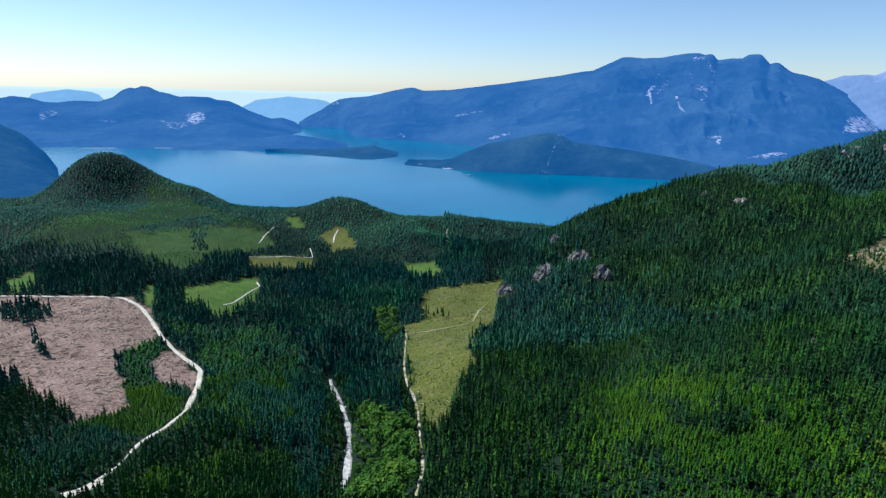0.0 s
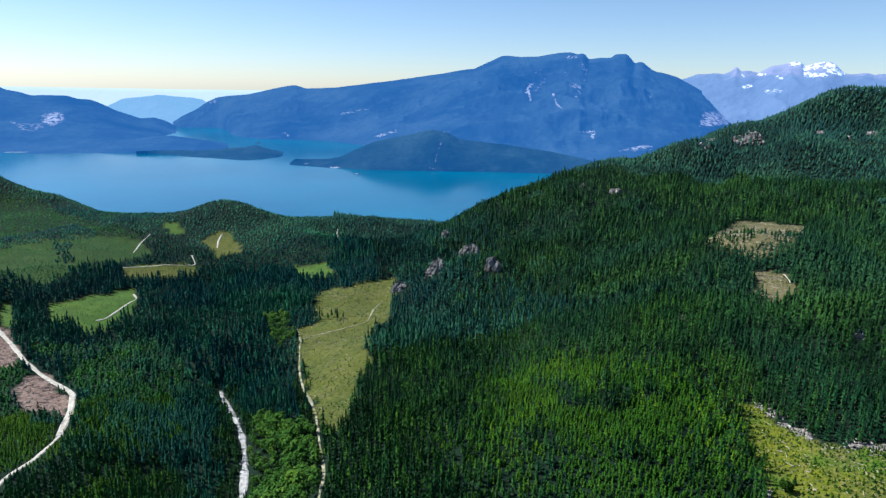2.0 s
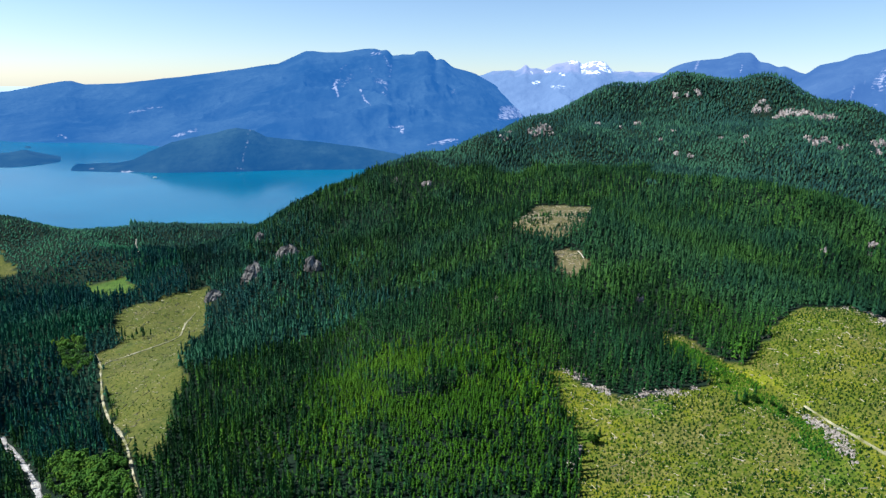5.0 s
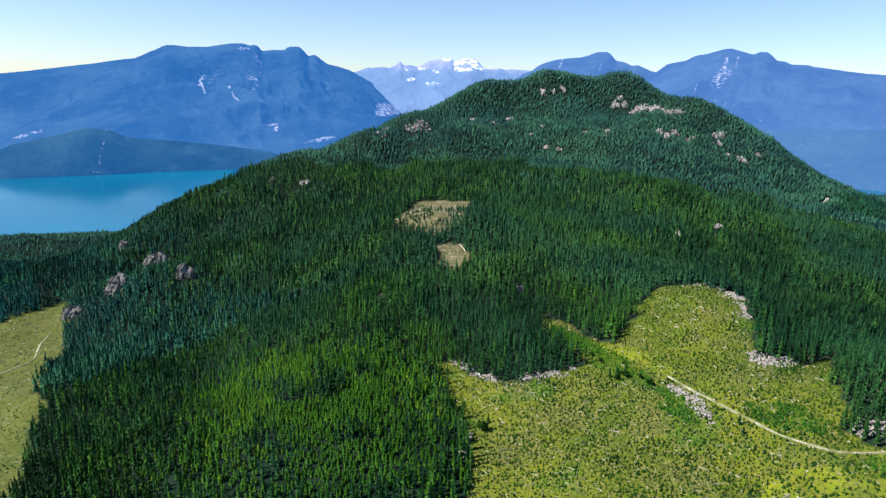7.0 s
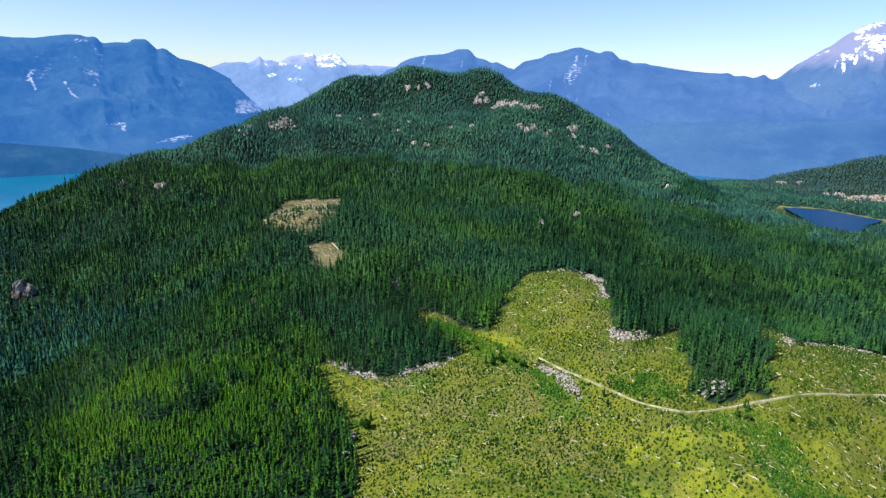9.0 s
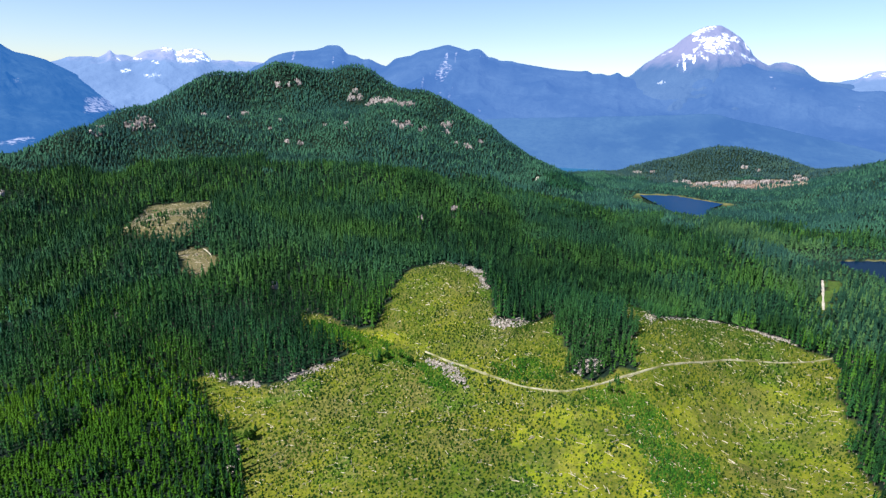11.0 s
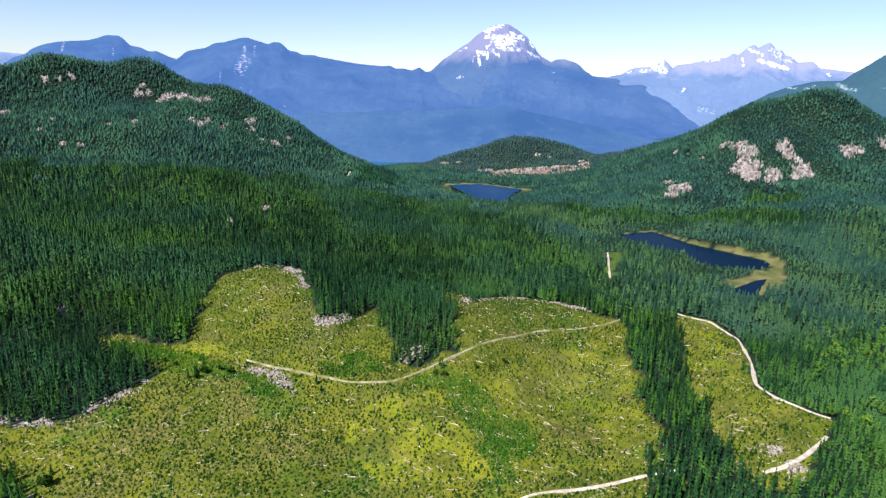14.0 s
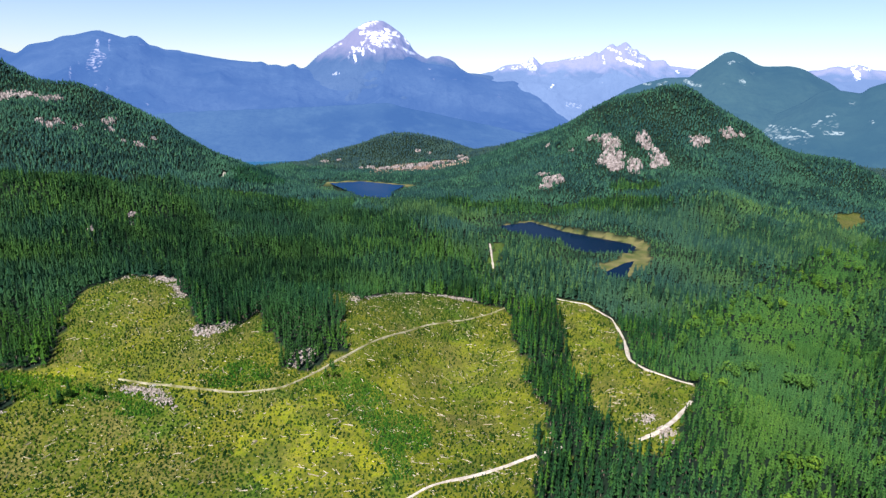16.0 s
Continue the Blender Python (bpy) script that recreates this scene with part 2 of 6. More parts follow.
ROAD_SOUTH = [(298, -71), (293, -52), (282, -33), (266, 1), (253, 18)]
ROAD_GLADE = [(761, -65), (691, -62), (641, -60)]
TRACK_A = [(-300, 971), (-302, 1014), (-299, 1063)]
TRACK_B = [(-189, 1029), (-193, 1065), (-191, 1089)]
TRACK_C = [(-293, 897), (-250, 927), (-206, 946), (-220, 986)]
TRACK_D = [(-262, 698), (-255, 703), (-241, 777), (-252, 799)]
TRACK_E = [(9, 1026), (6, 1188), (8, 1212)]
ROAD_SADDLE = [(1097, 389), (1112, 390), (1126, 393)]
TRACK_HILL = [(394, 465), (391, 455), (386, 446)]
RUBBLE_A = [(465, 242), (472, 227), (456, 205), (440, 191)]
RUBBLE_B = [(395, 165), (393, 153), (408, 147)]
RUBBLE_C = [(368, 94), (372, 88), (381, 83)]
RUBBLE_D = [(336, 195), (336, 182), (334, 168), (322, 151)]
RUBBLE_E = [(262, 313), (263, 288), (267, 265), (288, 254), (311, 243)]
RUBBLE_F = [(449, 67), (487, 54), (525, 33), (518, 7), (512, -13), (507, -32)]
RUBBLE_G = [(307, -116), (306, -124), (287, -122)]
RUBBLE_H = [(219, 244), (210, 238), (198, 227)]
LONE_TREES = [(227, 245), (234, 244), (325, 219), (335, 219), (319, 220), (327, 219), (366, 68), (364, 66), (359, 70), (330, 139), (325, 134), (-147, 682)]
LEAVE_TREES = [(-26, 682), (-21, 684), (-14, 678), (-11, 670), (-6, 670), (-1, 662), (4, 660), (9, 666), (-17, 670), (-30, 679)]
# bare rock: x, y, width
HILL_ROCKS = [(1026, 947, 6), (1045, 935, 5), (1068, 927, 6), (1144, 834, 5), (1128, 833, 8), (1140, 816, 6), (1127, 786, 6), (1144, 776, 13), (1146, 755, 16), (1158, 744, 13), (1155, 719, 12), (1168, 712, 10), (1181, 706, 8), (1061, 675, 8), (1065, 662, 10), (1089, 662, 7), (1094, 637, 6), (1111, 636, 5), (1170, 619, 9), (1181, 615, 7), (1144, 604, 7), (1129, 550, 6), (1135, 543, 7), (1181, 543, 5), (1120, 568, 4), (951, 765, 4), (990, 743, 6)]
HILL_ROCKS_WEST = [(962, 725, 4), (923, 848, 5), (873, 829, 4), (856, 774, 4), (867, 752, 4), (845, 967, 6), (871, 930, 6), (911, 927, 7), (713, 992, 12), (737, 998, 12), (736, 971, 6), (632, 980, 8), (663, 1010, 7), (425, 878, 7), (392, 926, 6), (220, 810, 6), (275, 426, 3), (370, 354, 3), (788, 398, 6), (760, 386, 4), (968, 428, 4), (707, 408, 4)]
EAST_ROCKS = [(1176, -195, 10), (1128, -203, 12), (1110, -214, 9), (1097, -192, 10), (1281, -333, 12), (1246, -341, 16), (1196, -326, 18), (1170, -332, 12), (1206, -349, 8), (1177, -371, 12), (1155, -361, 9), (1274, -408, 14), (1247, -409, 12), (1225, -423, 8), (1202, -422, 14), (1188, -426, 10), (1172, -406, 8), (1307, -313, 7), (1303, -323, 5), (1269, -517, 10), (1281, -530, 8), (1285, -546, 6), (1308, -593, 8), (1314, -608, 9), (1316, -633, 5), (1286, -271, 5), (1382, -238, 5)]
LOW_ROCKS = [(1714, 320, 8), (1741, 285, 6), (1647, 187, 8), (1647, 149, 9), (1648, 119, 7), (1628, 81, 11), (1629, 44, 8), (1626, 7, 10), (1640, -31, 9), (1681, -62, 7), (1721, -55, 5), (1797, 65, 5), (1780, 32, 4), (1639, 209, 5)]
# slope and corner where shade is put into the firs' tint
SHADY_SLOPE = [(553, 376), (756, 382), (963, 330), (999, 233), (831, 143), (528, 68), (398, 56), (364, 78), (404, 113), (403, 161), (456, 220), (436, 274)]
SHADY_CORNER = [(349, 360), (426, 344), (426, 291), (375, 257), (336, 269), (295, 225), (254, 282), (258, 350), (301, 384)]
# tall crags above the valley: x, y, width, height
CRAGS = [(178, 796, 28, 23), (123, 743, 20, 18), (189, 703, 19, 13), (79, 747, 18, 9), (172, 932, 14, 9)]

# ---- noise and shape helpers ----
RNG = np.random.default_rng(7)


def hash2(i, j, seed):
    h = (i.astype(np.int64) * 374761393 + j.astype(np.int64) * 668265263 + seed * 974634777) & 0x7FFFFFFF
    h = ((h ^ (h >> 13)) * 1274126177) & 0x7FFFFFFF
    return ((h ^ (h >> 16)) & 0xFFFF) / 65535.0


def vnoise(x, y, seed=0):
    """Smooth noise, 0 to 1, one cell per unit."""
    i, j = np.floor(x), np.floor(y)
    u, v = x - i, y - j
    u, v = u * u * (3 - 2 * u), v * v * (3 - 2 * v)
    a, b = hash2(i, j, seed), hash2(i + 1, j, seed)
    c, d = hash2(i, j + 1, seed), hash2(i + 1, j + 1, seed)
    return (a + (b - a) * u) * (1 - v) + (c + (d - c) * u) * v


def fbm(x, y, octaves=4, seed=0):
    total, amp = 0.0, 0.5
    for k in range(octaves):
        total = total + amp * vnoise(x, y, seed + k)
        x, y, amp = x * 2.03 + 7.1, y * 2.03 + 3.7, amp * 0.5
    return total / (1 - 0.5 ** octaves)


def ridged(x, y, octaves=4, seed=0):
    total, amp = 0.0, 0.5
    for k in range(octaves):
        n = 1 - np.abs(2 * vnoise(x, y, seed + k) - 1)
        total = total + amp * n * n
        x, y, amp = x * 2.1 + 5.3, y * 2.1 + 1.9, amp * 0.5
    return total / (1 - 0.5 ** octaves)


def inside(x, y, outline, ragged=0.0):
    """Which of the places lie inside the outline; ragged: metres by which its edge wanders."""
    if ragged:
        x, y = (x + ragged * (fbm(x / 14, y / 14, 2, 31) - 0.5) * 2, y + ragged * (fbm(x / 14, y / 14, 2, 37) - 0.5) * 2)
    hit = np.zeros(x.shape, bool)
    xs, ys = zip(*outline)
    lo = (x > min(xs)) & (x < max(xs)) & (y > min(ys)) & (y < max(ys))
    px, py, h = x[lo], y[lo], np.zeros(int(lo.sum()), bool)
    for k in range(len(xs)):
        x0, y0, x1, y1 = xs[k - 1], ys[k - 1], xs[k], ys[k]
        if y0 != y1:
            h ^= ((y0 > py) != (y1 > py)) & (px < (x1 - x0) * (py - y0) / (y1 - y0) + x0)
    hit[lo] = h
    return hit


def near_line(x, y, line):
    """Distance from the places to a broken line."""
    d = np.full(x.shape, 1e9)
    for (x0, y0), (x1, y1) in zip(line, line[1:]):
        dx, dy = x1 - x0, y1 - y0
        t = np.clip(((x - x0) * dx + (y - y0) * dy) / max(dx * dx + dy * dy, 1e-6), 0, 1)
        d = np.minimum(d, np.hypot(x - x0 - t * dx, y - y0 - t * dy))
    return d


LANDFORMS = LAND_SOUTH + LAND_FAR_EAST + LAND_EAST + LAND_EAST_HILL + LAND_HILL_SOUTH + LAND_HILL + LAND_VALLEY + LAND_WEST
GRASSY = [CLEARING, CLEARING_EAST, MEADOW, EAST_GLADE, FAR_GLADE, GLADE_B, GLADE_C, GLADE_D, GLADE_E, GLADE_F, GLADE_G, GLADE_H]
LOGGED = [CLEARCUT, CLEARCUT_SMALL, LOW_CUT, HILL_CUT, HILL_CUT_LOW]
LAKE_LEVEL, FAR_LAKE_LEVEL = 103.0, 92.0
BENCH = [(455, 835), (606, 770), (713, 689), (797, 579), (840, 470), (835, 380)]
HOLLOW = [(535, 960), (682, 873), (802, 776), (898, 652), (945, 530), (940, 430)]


def raw_height(x, y):
    z = np.full(x.shape, 85.0)
    for a, b, h, s in LANDFORMS:
        z = z + h * np.exp(-((x - a) ** 2 + (y - b) ** 2) / (s * s))
    return z


def height(x, y):
    """The ground's height; the sea lies at 0."""
    x, y = np.asarray(x, float), np.asarray(y, float)
    z = raw_height(x, y)
    z = z + ((fbm(x / 70, y / 70, 4, 3) - 0.5) * 7 + (fbm(x / 210, y / 210, 3, 13) - 0.5) * 24) * np.clip(z / 40, 0, 1)
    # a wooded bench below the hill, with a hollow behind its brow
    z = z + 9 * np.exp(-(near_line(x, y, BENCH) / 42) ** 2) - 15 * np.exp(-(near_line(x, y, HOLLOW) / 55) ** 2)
    d = np.hypot(x, y)
    for outline, level in ((MARSH, LAKE_LEVEL), (MARSH_FAR, FAR_LAKE_LEVEL)):
        z = np.where(inside(x, y, outline), level + 0.35 + 0.5 * (fbm(x / 9, y / 9, 2, 5) - 0.5), z)
    for outline, level in ((LAKE, LAKE_LEVEL), (POND, LAKE_LEVEL), (LAKE_FAR, FAR_LAKE_LEVEL)):
        z = np.where(inside(x, y, outline), level - 1.5, z)
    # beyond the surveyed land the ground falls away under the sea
    z = np.where(d > 2500, z + (-60 - z) * np.clip((d - 2500) / 300, 0, 1), z)
    return z


def link_mesh(name, verts, faces, mats, parent=None, smooth=False, index=None, tint=None):
    """A mesh object from arrays of vertices and of triangles or quads."""
    me = bpy.data.meshes.new(name)
    verts, faces = np.asarray(verts, np.float32), np.asarray(faces, np.int32)
    n, k = faces.shape
    me.vertices.add(len(verts))
    me.vertices.foreach_set("co", verts.ravel())
    me.loops.add(n * k)
    me.loops.foreach_set("vertex_index", faces.ravel())
    me.polygons.add(n)
    me.polygons.foreach_set("loop_start", np.arange(n, dtype=np.int32) * k)
    if index is not None:
        me.polygons.foreach_set("material_index", np.asarray(index, np.int32))
    me.polygons.foreach_set("use_smooth", np.full(n, smooth))
    if tint is not None:
        me.attributes.new("tint", "FLOAT", "POINT").data.foreach_set("value", np.asarray(tint, np.float32))
    me.update(calc_edges=True)
    for m in mats if isinstance(mats, (list, tuple)) else [mats]:
        me.materials.append(m)
    ob = new(name, me)
    ob.parent = parent
    return ob


def part(name, bm, material, parent, label=""):
    """Links a bmesh as one mesh object under a thing."""
    me = bpy.data.meshes.new(name)
    bm.to_mesh(me)
    bm.free()
    me.materials.append(material)
    ob = new(name, me)
    ob.parent = parent
    return tagged(ob, label)


# ---- materials ----
def material(name, rough=0.8):
    m = bpy.data.materials.new(name)
    m.use_nodes = True
    b = m.node_tree.nodes["Principled BSDF"]
    b.inputs["Roughness"].default_value = rough
    b.inputs["Specular IOR Level"].default_value = 0.10
    return m, m.node_tree, b


def mix(nt, fac, a, b, blend="MIX"):
    n = nt.nodes.new("ShaderNodeMix")
    n.data_type, n.blend_type = "RGBA", blend
    for socket, value in ((0, fac), (6, a), (7, b)):
        if isinstance(value, bpy.types.NodeSocket):
            nt.links.new(value, n.inputs[socket])
        else:
            n.inputs[socket].default_value = (*value, 1) if isinstance(value, tuple) else value
    return n.outputs[2]


def grain(nt, scale, detail=4, lo=0.35, hi=0.65, stretch=None):
    """Noise in world metres, spread from lo..hi to 0..1. scale: cells per metre."""
    g = nt.nodes.new("ShaderNodeNewGeometry")
    n = nt.nodes.new("ShaderNodeTexNoise")
    n.inputs["Scale"].default_value, n.inputs["Detail"].default_value = scale, detail
    source = g.outputs["Position"]
    if stretch:
        s = nt.nodes.new("ShaderNodeMapping")
        s.inputs["Scale"].default_value = stretch
        nt.links.new(source, s.inputs["Vector"])
        source = s.outputs[0]
    nt.links.new(source, n.inputs["Vector"])
    r = nt.nodes.new("ShaderNodeMapRange")
    r.inputs[1].default_value, r.inputs[2].default_value = lo, hi
    nt.links.new(n.outputs[0], r.inputs[0])
    return r.outputs[0]


def attribute(nt, name):
    a = nt.nodes.new("ShaderNodeAttribute")
    a.attribute_name = name
    return a.outputs["Fac"]


def math_node(nt, op, a, b):
    n = nt.nodes.new("ShaderNodeMath")
    n.operation = op
    for k, v in enumerate((a, b)):
        if isinstance(v, bpy.types.NodeSocket):
            nt.links.new(v, n.inputs[k])
        else:
            n.inputs[k].default_value = v
    return n.outputs[0]


def bump(nt, b, source, strength, distance):
    n = nt.nodes.new("ShaderNodeBump")
    n.inputs["Strength"].default_value, n.inputs["Distance"].default_value = strength, distance
    nt.links.new(source, n.inputs["Height"])
    nt.links.new(n.outputs[0], b.inputs["Normal"])


def leaf_material(name, dark, mid, light, rough=0.75):
    """Foliage: every tree has its own tint, and stands of other species make patches."""
    m, nt, b = material(name, rough)
    b.inputs["Specular IOR Level"].default_value = 0.05
    tint = attribute(nt, "tint")
    c = mix(nt, tint, dark, mid)
    odd = nt.nodes.new("ShaderNodeMapRange")
    odd.inputs[1].default_value, odd.inputs[2].default_value = 0.80, 1.1
    nt.links.new(tint, odd.inputs[0])
    c = mix(nt, odd.outputs[0], c, light)
    # light and dark patches: other species, and hillside shading put into colour
    c = mix(nt, math_node(nt, "MULTIPLY", grain(nt, 0.009, 4, 0.50, 0.66), 0.75), c, light)
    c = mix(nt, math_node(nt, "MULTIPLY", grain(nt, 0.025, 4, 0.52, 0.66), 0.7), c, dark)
    c = mix(nt, math_node(nt, "MULTIPLY", grain(nt, 0.0075, 5, 0.47, 0.60), 0.45), c, (0.82 * mid[0], 0.86 * mid[1], min(1.9 * mid[2], 0.8 * mid[1])))
    # fine needle mottling, darkened to put shaded crown gaps into the colour
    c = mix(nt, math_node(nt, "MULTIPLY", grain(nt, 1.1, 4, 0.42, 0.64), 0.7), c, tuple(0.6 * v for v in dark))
    nt.links.new(c, b.inputs["Base Color"])
    bump(nt, b, grain(nt, 1.5, 3, 0.25, 0.75), 0.9, 0.45)
    return m


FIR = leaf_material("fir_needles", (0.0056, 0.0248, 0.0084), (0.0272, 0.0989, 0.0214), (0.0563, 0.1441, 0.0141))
# hill, west and valley firs: distance haze is mixed into the needle colours
HILL_FIR = leaf_material("hazy_hill_fir_needles", (0.0068, 0.0260, 0.0233), (0.0252, 0.0806, 0.0543), (0.0417, 0.1174, 0.0634))
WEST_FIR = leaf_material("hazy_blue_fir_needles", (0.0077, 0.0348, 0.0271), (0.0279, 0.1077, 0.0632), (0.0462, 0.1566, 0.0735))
VALLEY_FIR = leaf_material("hazy_valley_fir_needles", (0.0102, 0.0374, 0.0222), (0.0361, 0.1029, 0.0504), (0.0692, 0.1455, 0.0423))
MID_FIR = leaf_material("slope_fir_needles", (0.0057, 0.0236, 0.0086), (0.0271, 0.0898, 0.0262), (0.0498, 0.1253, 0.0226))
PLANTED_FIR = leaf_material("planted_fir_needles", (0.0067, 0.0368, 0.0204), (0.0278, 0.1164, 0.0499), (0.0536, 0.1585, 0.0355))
# farthest firs: the air's blue is put into the needle colour
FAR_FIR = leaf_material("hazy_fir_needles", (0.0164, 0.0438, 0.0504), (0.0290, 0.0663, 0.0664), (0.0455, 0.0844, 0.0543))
# old stands: their own dark tone, with blue distance haze mixed in
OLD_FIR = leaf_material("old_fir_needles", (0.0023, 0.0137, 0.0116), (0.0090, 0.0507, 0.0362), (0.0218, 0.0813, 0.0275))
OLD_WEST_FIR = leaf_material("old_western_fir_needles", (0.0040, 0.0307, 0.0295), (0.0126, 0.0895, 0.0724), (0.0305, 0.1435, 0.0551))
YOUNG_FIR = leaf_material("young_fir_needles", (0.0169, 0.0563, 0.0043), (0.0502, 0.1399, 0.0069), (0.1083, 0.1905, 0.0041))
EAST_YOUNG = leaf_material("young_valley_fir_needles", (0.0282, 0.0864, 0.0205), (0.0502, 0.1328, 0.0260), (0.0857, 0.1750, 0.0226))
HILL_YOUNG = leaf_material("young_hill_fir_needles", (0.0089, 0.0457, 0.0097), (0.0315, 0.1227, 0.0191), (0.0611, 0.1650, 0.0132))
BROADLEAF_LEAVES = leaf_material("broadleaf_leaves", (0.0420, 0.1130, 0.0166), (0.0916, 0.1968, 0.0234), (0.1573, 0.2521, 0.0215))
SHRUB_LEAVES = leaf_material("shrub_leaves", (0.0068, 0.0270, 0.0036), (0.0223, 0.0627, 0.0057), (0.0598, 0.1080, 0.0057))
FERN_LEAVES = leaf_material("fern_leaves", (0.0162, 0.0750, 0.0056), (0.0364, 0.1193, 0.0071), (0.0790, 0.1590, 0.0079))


def plain(name, a, b_, scale, rough=0.85, relief=0.0, distance=0.3, stretch=None):
    m, nt, b = material(name, rough)
    g = grain(nt, scale, 6, 0.35, 0.65, stretch)
    c = mix(nt, g, a, b_)
    c = mix(nt, math_node(nt, "MULTIPLY", grain(nt, scale * 6, 4, 0.4, 0.7), 0.4), c, tuple(0.55 * v for v in a))
    nt.links.new(c, b.inputs["Base Color"])
    if relief:
        bump(nt, b, grain(nt, scale * 3, 6, 0.2, 0.8), relief, distance)
    return m


BARK = plain("bark", (0.10, 0.075, 0.055), (0.20, 0.17, 0.14), 1.5)
GRAVEL = plain("road_gravel", (0.36, 0.32, 0.26), (0.56, 0.51, 0.43), 0.3, 0.95, 0.3, 0.1)
DIRT_TRACK = plain("dirt_track", (0.130, 0.128, 0.045), (0.40, 0.37, 0.26), 0.10, 0.95, 0.3, 0.1)
ROCK = plain("granite", (0.080, 0.068, 0.062), (0.375, 0.330, 0.312), 0.16, 0.85, 0.9, 1.0, (1.0, 1.0, 0.45))
CRAG_ROCK = plain("crag_granite", (0.055, 0.052, 0.048), (0.290, 0.268, 0.245), 0.22, 0.85, 0.9, 0.8, (1.0, 1.0, 0.3))
RIVER_STONE = plain("river_stones", (0.24, 0.225, 0.21), (0.52, 0.50, 0.475), 0.5, 0.9, 0.8, 0.4)
CHIPS = plain("broken_wood_and_stone", (0.13, 0.11, 0.09), (0.42, 0.37, 0.33), 0.6, 0.9)
DEAD_WOOD = plain("weathered_wood", (0.22, 0.19, 0.13), (0.50, 0.44, 0.33), 0.4, 0.9)

# the ground: forest floor, grass of the clearings, bare slash, marsh
GROUND, nt, b = material("ground", 0.95)
# floor kept near black: the canopy's deep shade is in its colour
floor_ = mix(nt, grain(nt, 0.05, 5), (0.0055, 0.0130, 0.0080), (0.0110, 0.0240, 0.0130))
grass = mix(nt, grain(nt, 0.018, 4, 0.38, 0.62), (0.074, 0.096, 0.006), (0.142, 0.146, 0.008))
grass = mix(nt, grain(nt, 0.03, 3, 0.55, 0.68), grass, (0.055, 0.110, 0.006))
grass = mix(nt, grain(nt, 0.035, 6, 0.50, 0.68), grass, (0.116, 0.108, 0.026))
grass = mix(nt, math_node(nt, "MULTIPLY", grain(nt, 0.7, 5, 0.45, 0.65), 0.55), grass, (0.055, 0.092, 0.012))
slash = mix(nt, grain(nt, 0.05, 6), (0.098, 0.060, 0.046), (0.190, 0.128, 0.102))
slash = mix(nt, grain(nt, 0.35, 6, 0.50, 0.66, (1.0, 3.0, 1.0)), slash, (0.300, 0.230, 0.190))
marsh = mix(nt, grain(nt, 0.06, 5), (0.066, 0.086, 0.024), (0.150, 0.136, 0.055))
grass = mix(nt, math_node(nt, "MULTIPLY", attribute(nt, "dry"), 0.65), grass, mix(nt, grain(nt, 0.04, 5), (0.048, 0.056, 0.014), (0.094, 0.090, 0.032)))
grass = mix(nt, math_node(nt, "MULTIPLY", attribute(nt, "lush"), math_node(nt, "MULTIPLY", grain(nt, 0.09, 5, 0.40, 0.62), 0.7)), grass, mix(nt, grain(nt, 0.06, 5), (0.060, 0.104, 0.010), (0.110, 0.150, 0.012)))
grass = mix(nt, math_node(nt, "MULTIPLY", attribute(nt, "bright"), math_node(nt, "MULTIPLY", grain(nt, 0.06, 5, 0.40, 0.62), 0.65)), grass, mix(nt, grain(nt, 0.08, 5), (0.185, 0.225, 0.007), (0.275, 0.280, 0.009)))
grass = mix(nt, math_node(nt, "MULTIPLY", grain(nt, 0.22, 6, 0.46, 0.62), 0.45), grass, (0.040, 0.056, 0.012))
# dead bracken and chips between the seedlings
grass = mix(nt, math_node(nt, "MULTIPLY", grain(nt, 0.42, 6, 0.50, 0.64), math_node(nt, "ADD", math_node(nt, "MULTIPLY", attribute(nt, "litter"), 0.35), 0.35)), grass, (0.190, 0.168, 0.050))
grass = mix(nt, math_node(nt, "MULTIPLY", grain(nt, 0.9, 4, 0.52, 0.66), 0.6), grass, (0.030, 0.048, 0.010))
grass = mix(nt, math_node(nt, "MULTIPLY", attribute(nt, "glade"), 0.65), grass, mix(nt, grain(nt, 0.05, 6), (0.022, 0.070, 0.016), (0.052, 0.118, 0.022)))
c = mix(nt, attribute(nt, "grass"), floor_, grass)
c = mix(nt, attribute(nt, "slash"), c, slash)
c = mix(nt, attribute(nt, "marsh"), c, marsh)
nt.links.new(c, b.inputs["Base Color"])
bump(nt, b, grain(nt, 0.8, 6, 0.2, 0.8), 0.7, 0.5)


def water(name, deep, shallow, rough, ripple, gloss, ior):
    m, nt, b = material(name, rough)
    nt.links.new(mix(nt, grain(nt, 0.002, 3), deep, shallow), b.inputs["Base Color"])
    b.inputs["Specular IOR Level"].default_value = gloss
    b.inputs["IOR"].default_value = ior    # a polarising filter dims the sheen
    bump(nt, b, grain(nt, 0.12, 4, 0.2, 0.8), ripple, 0.3)
    return m


SEA = water("inlet_water", (0.003, 0.086, 0.165), (0.006, 0.122, 0.215), 0.13, 0.10, 0.4, 1.29)
# the far lake's base blue includes the sky it would reflect
FAR_LAKE_WATER = water("far_lake_water", (0.002, 0.024, 0.075), (0.004, 0.036, 0.105), 0.15, 0.05, 0.2, 1.04)
LAKE_WATER = water("lake_water", (0.001, 0.006, 0.020), (0.002, 0.011, 0.030), 0.15, 0.05, 0.3, 1.06)


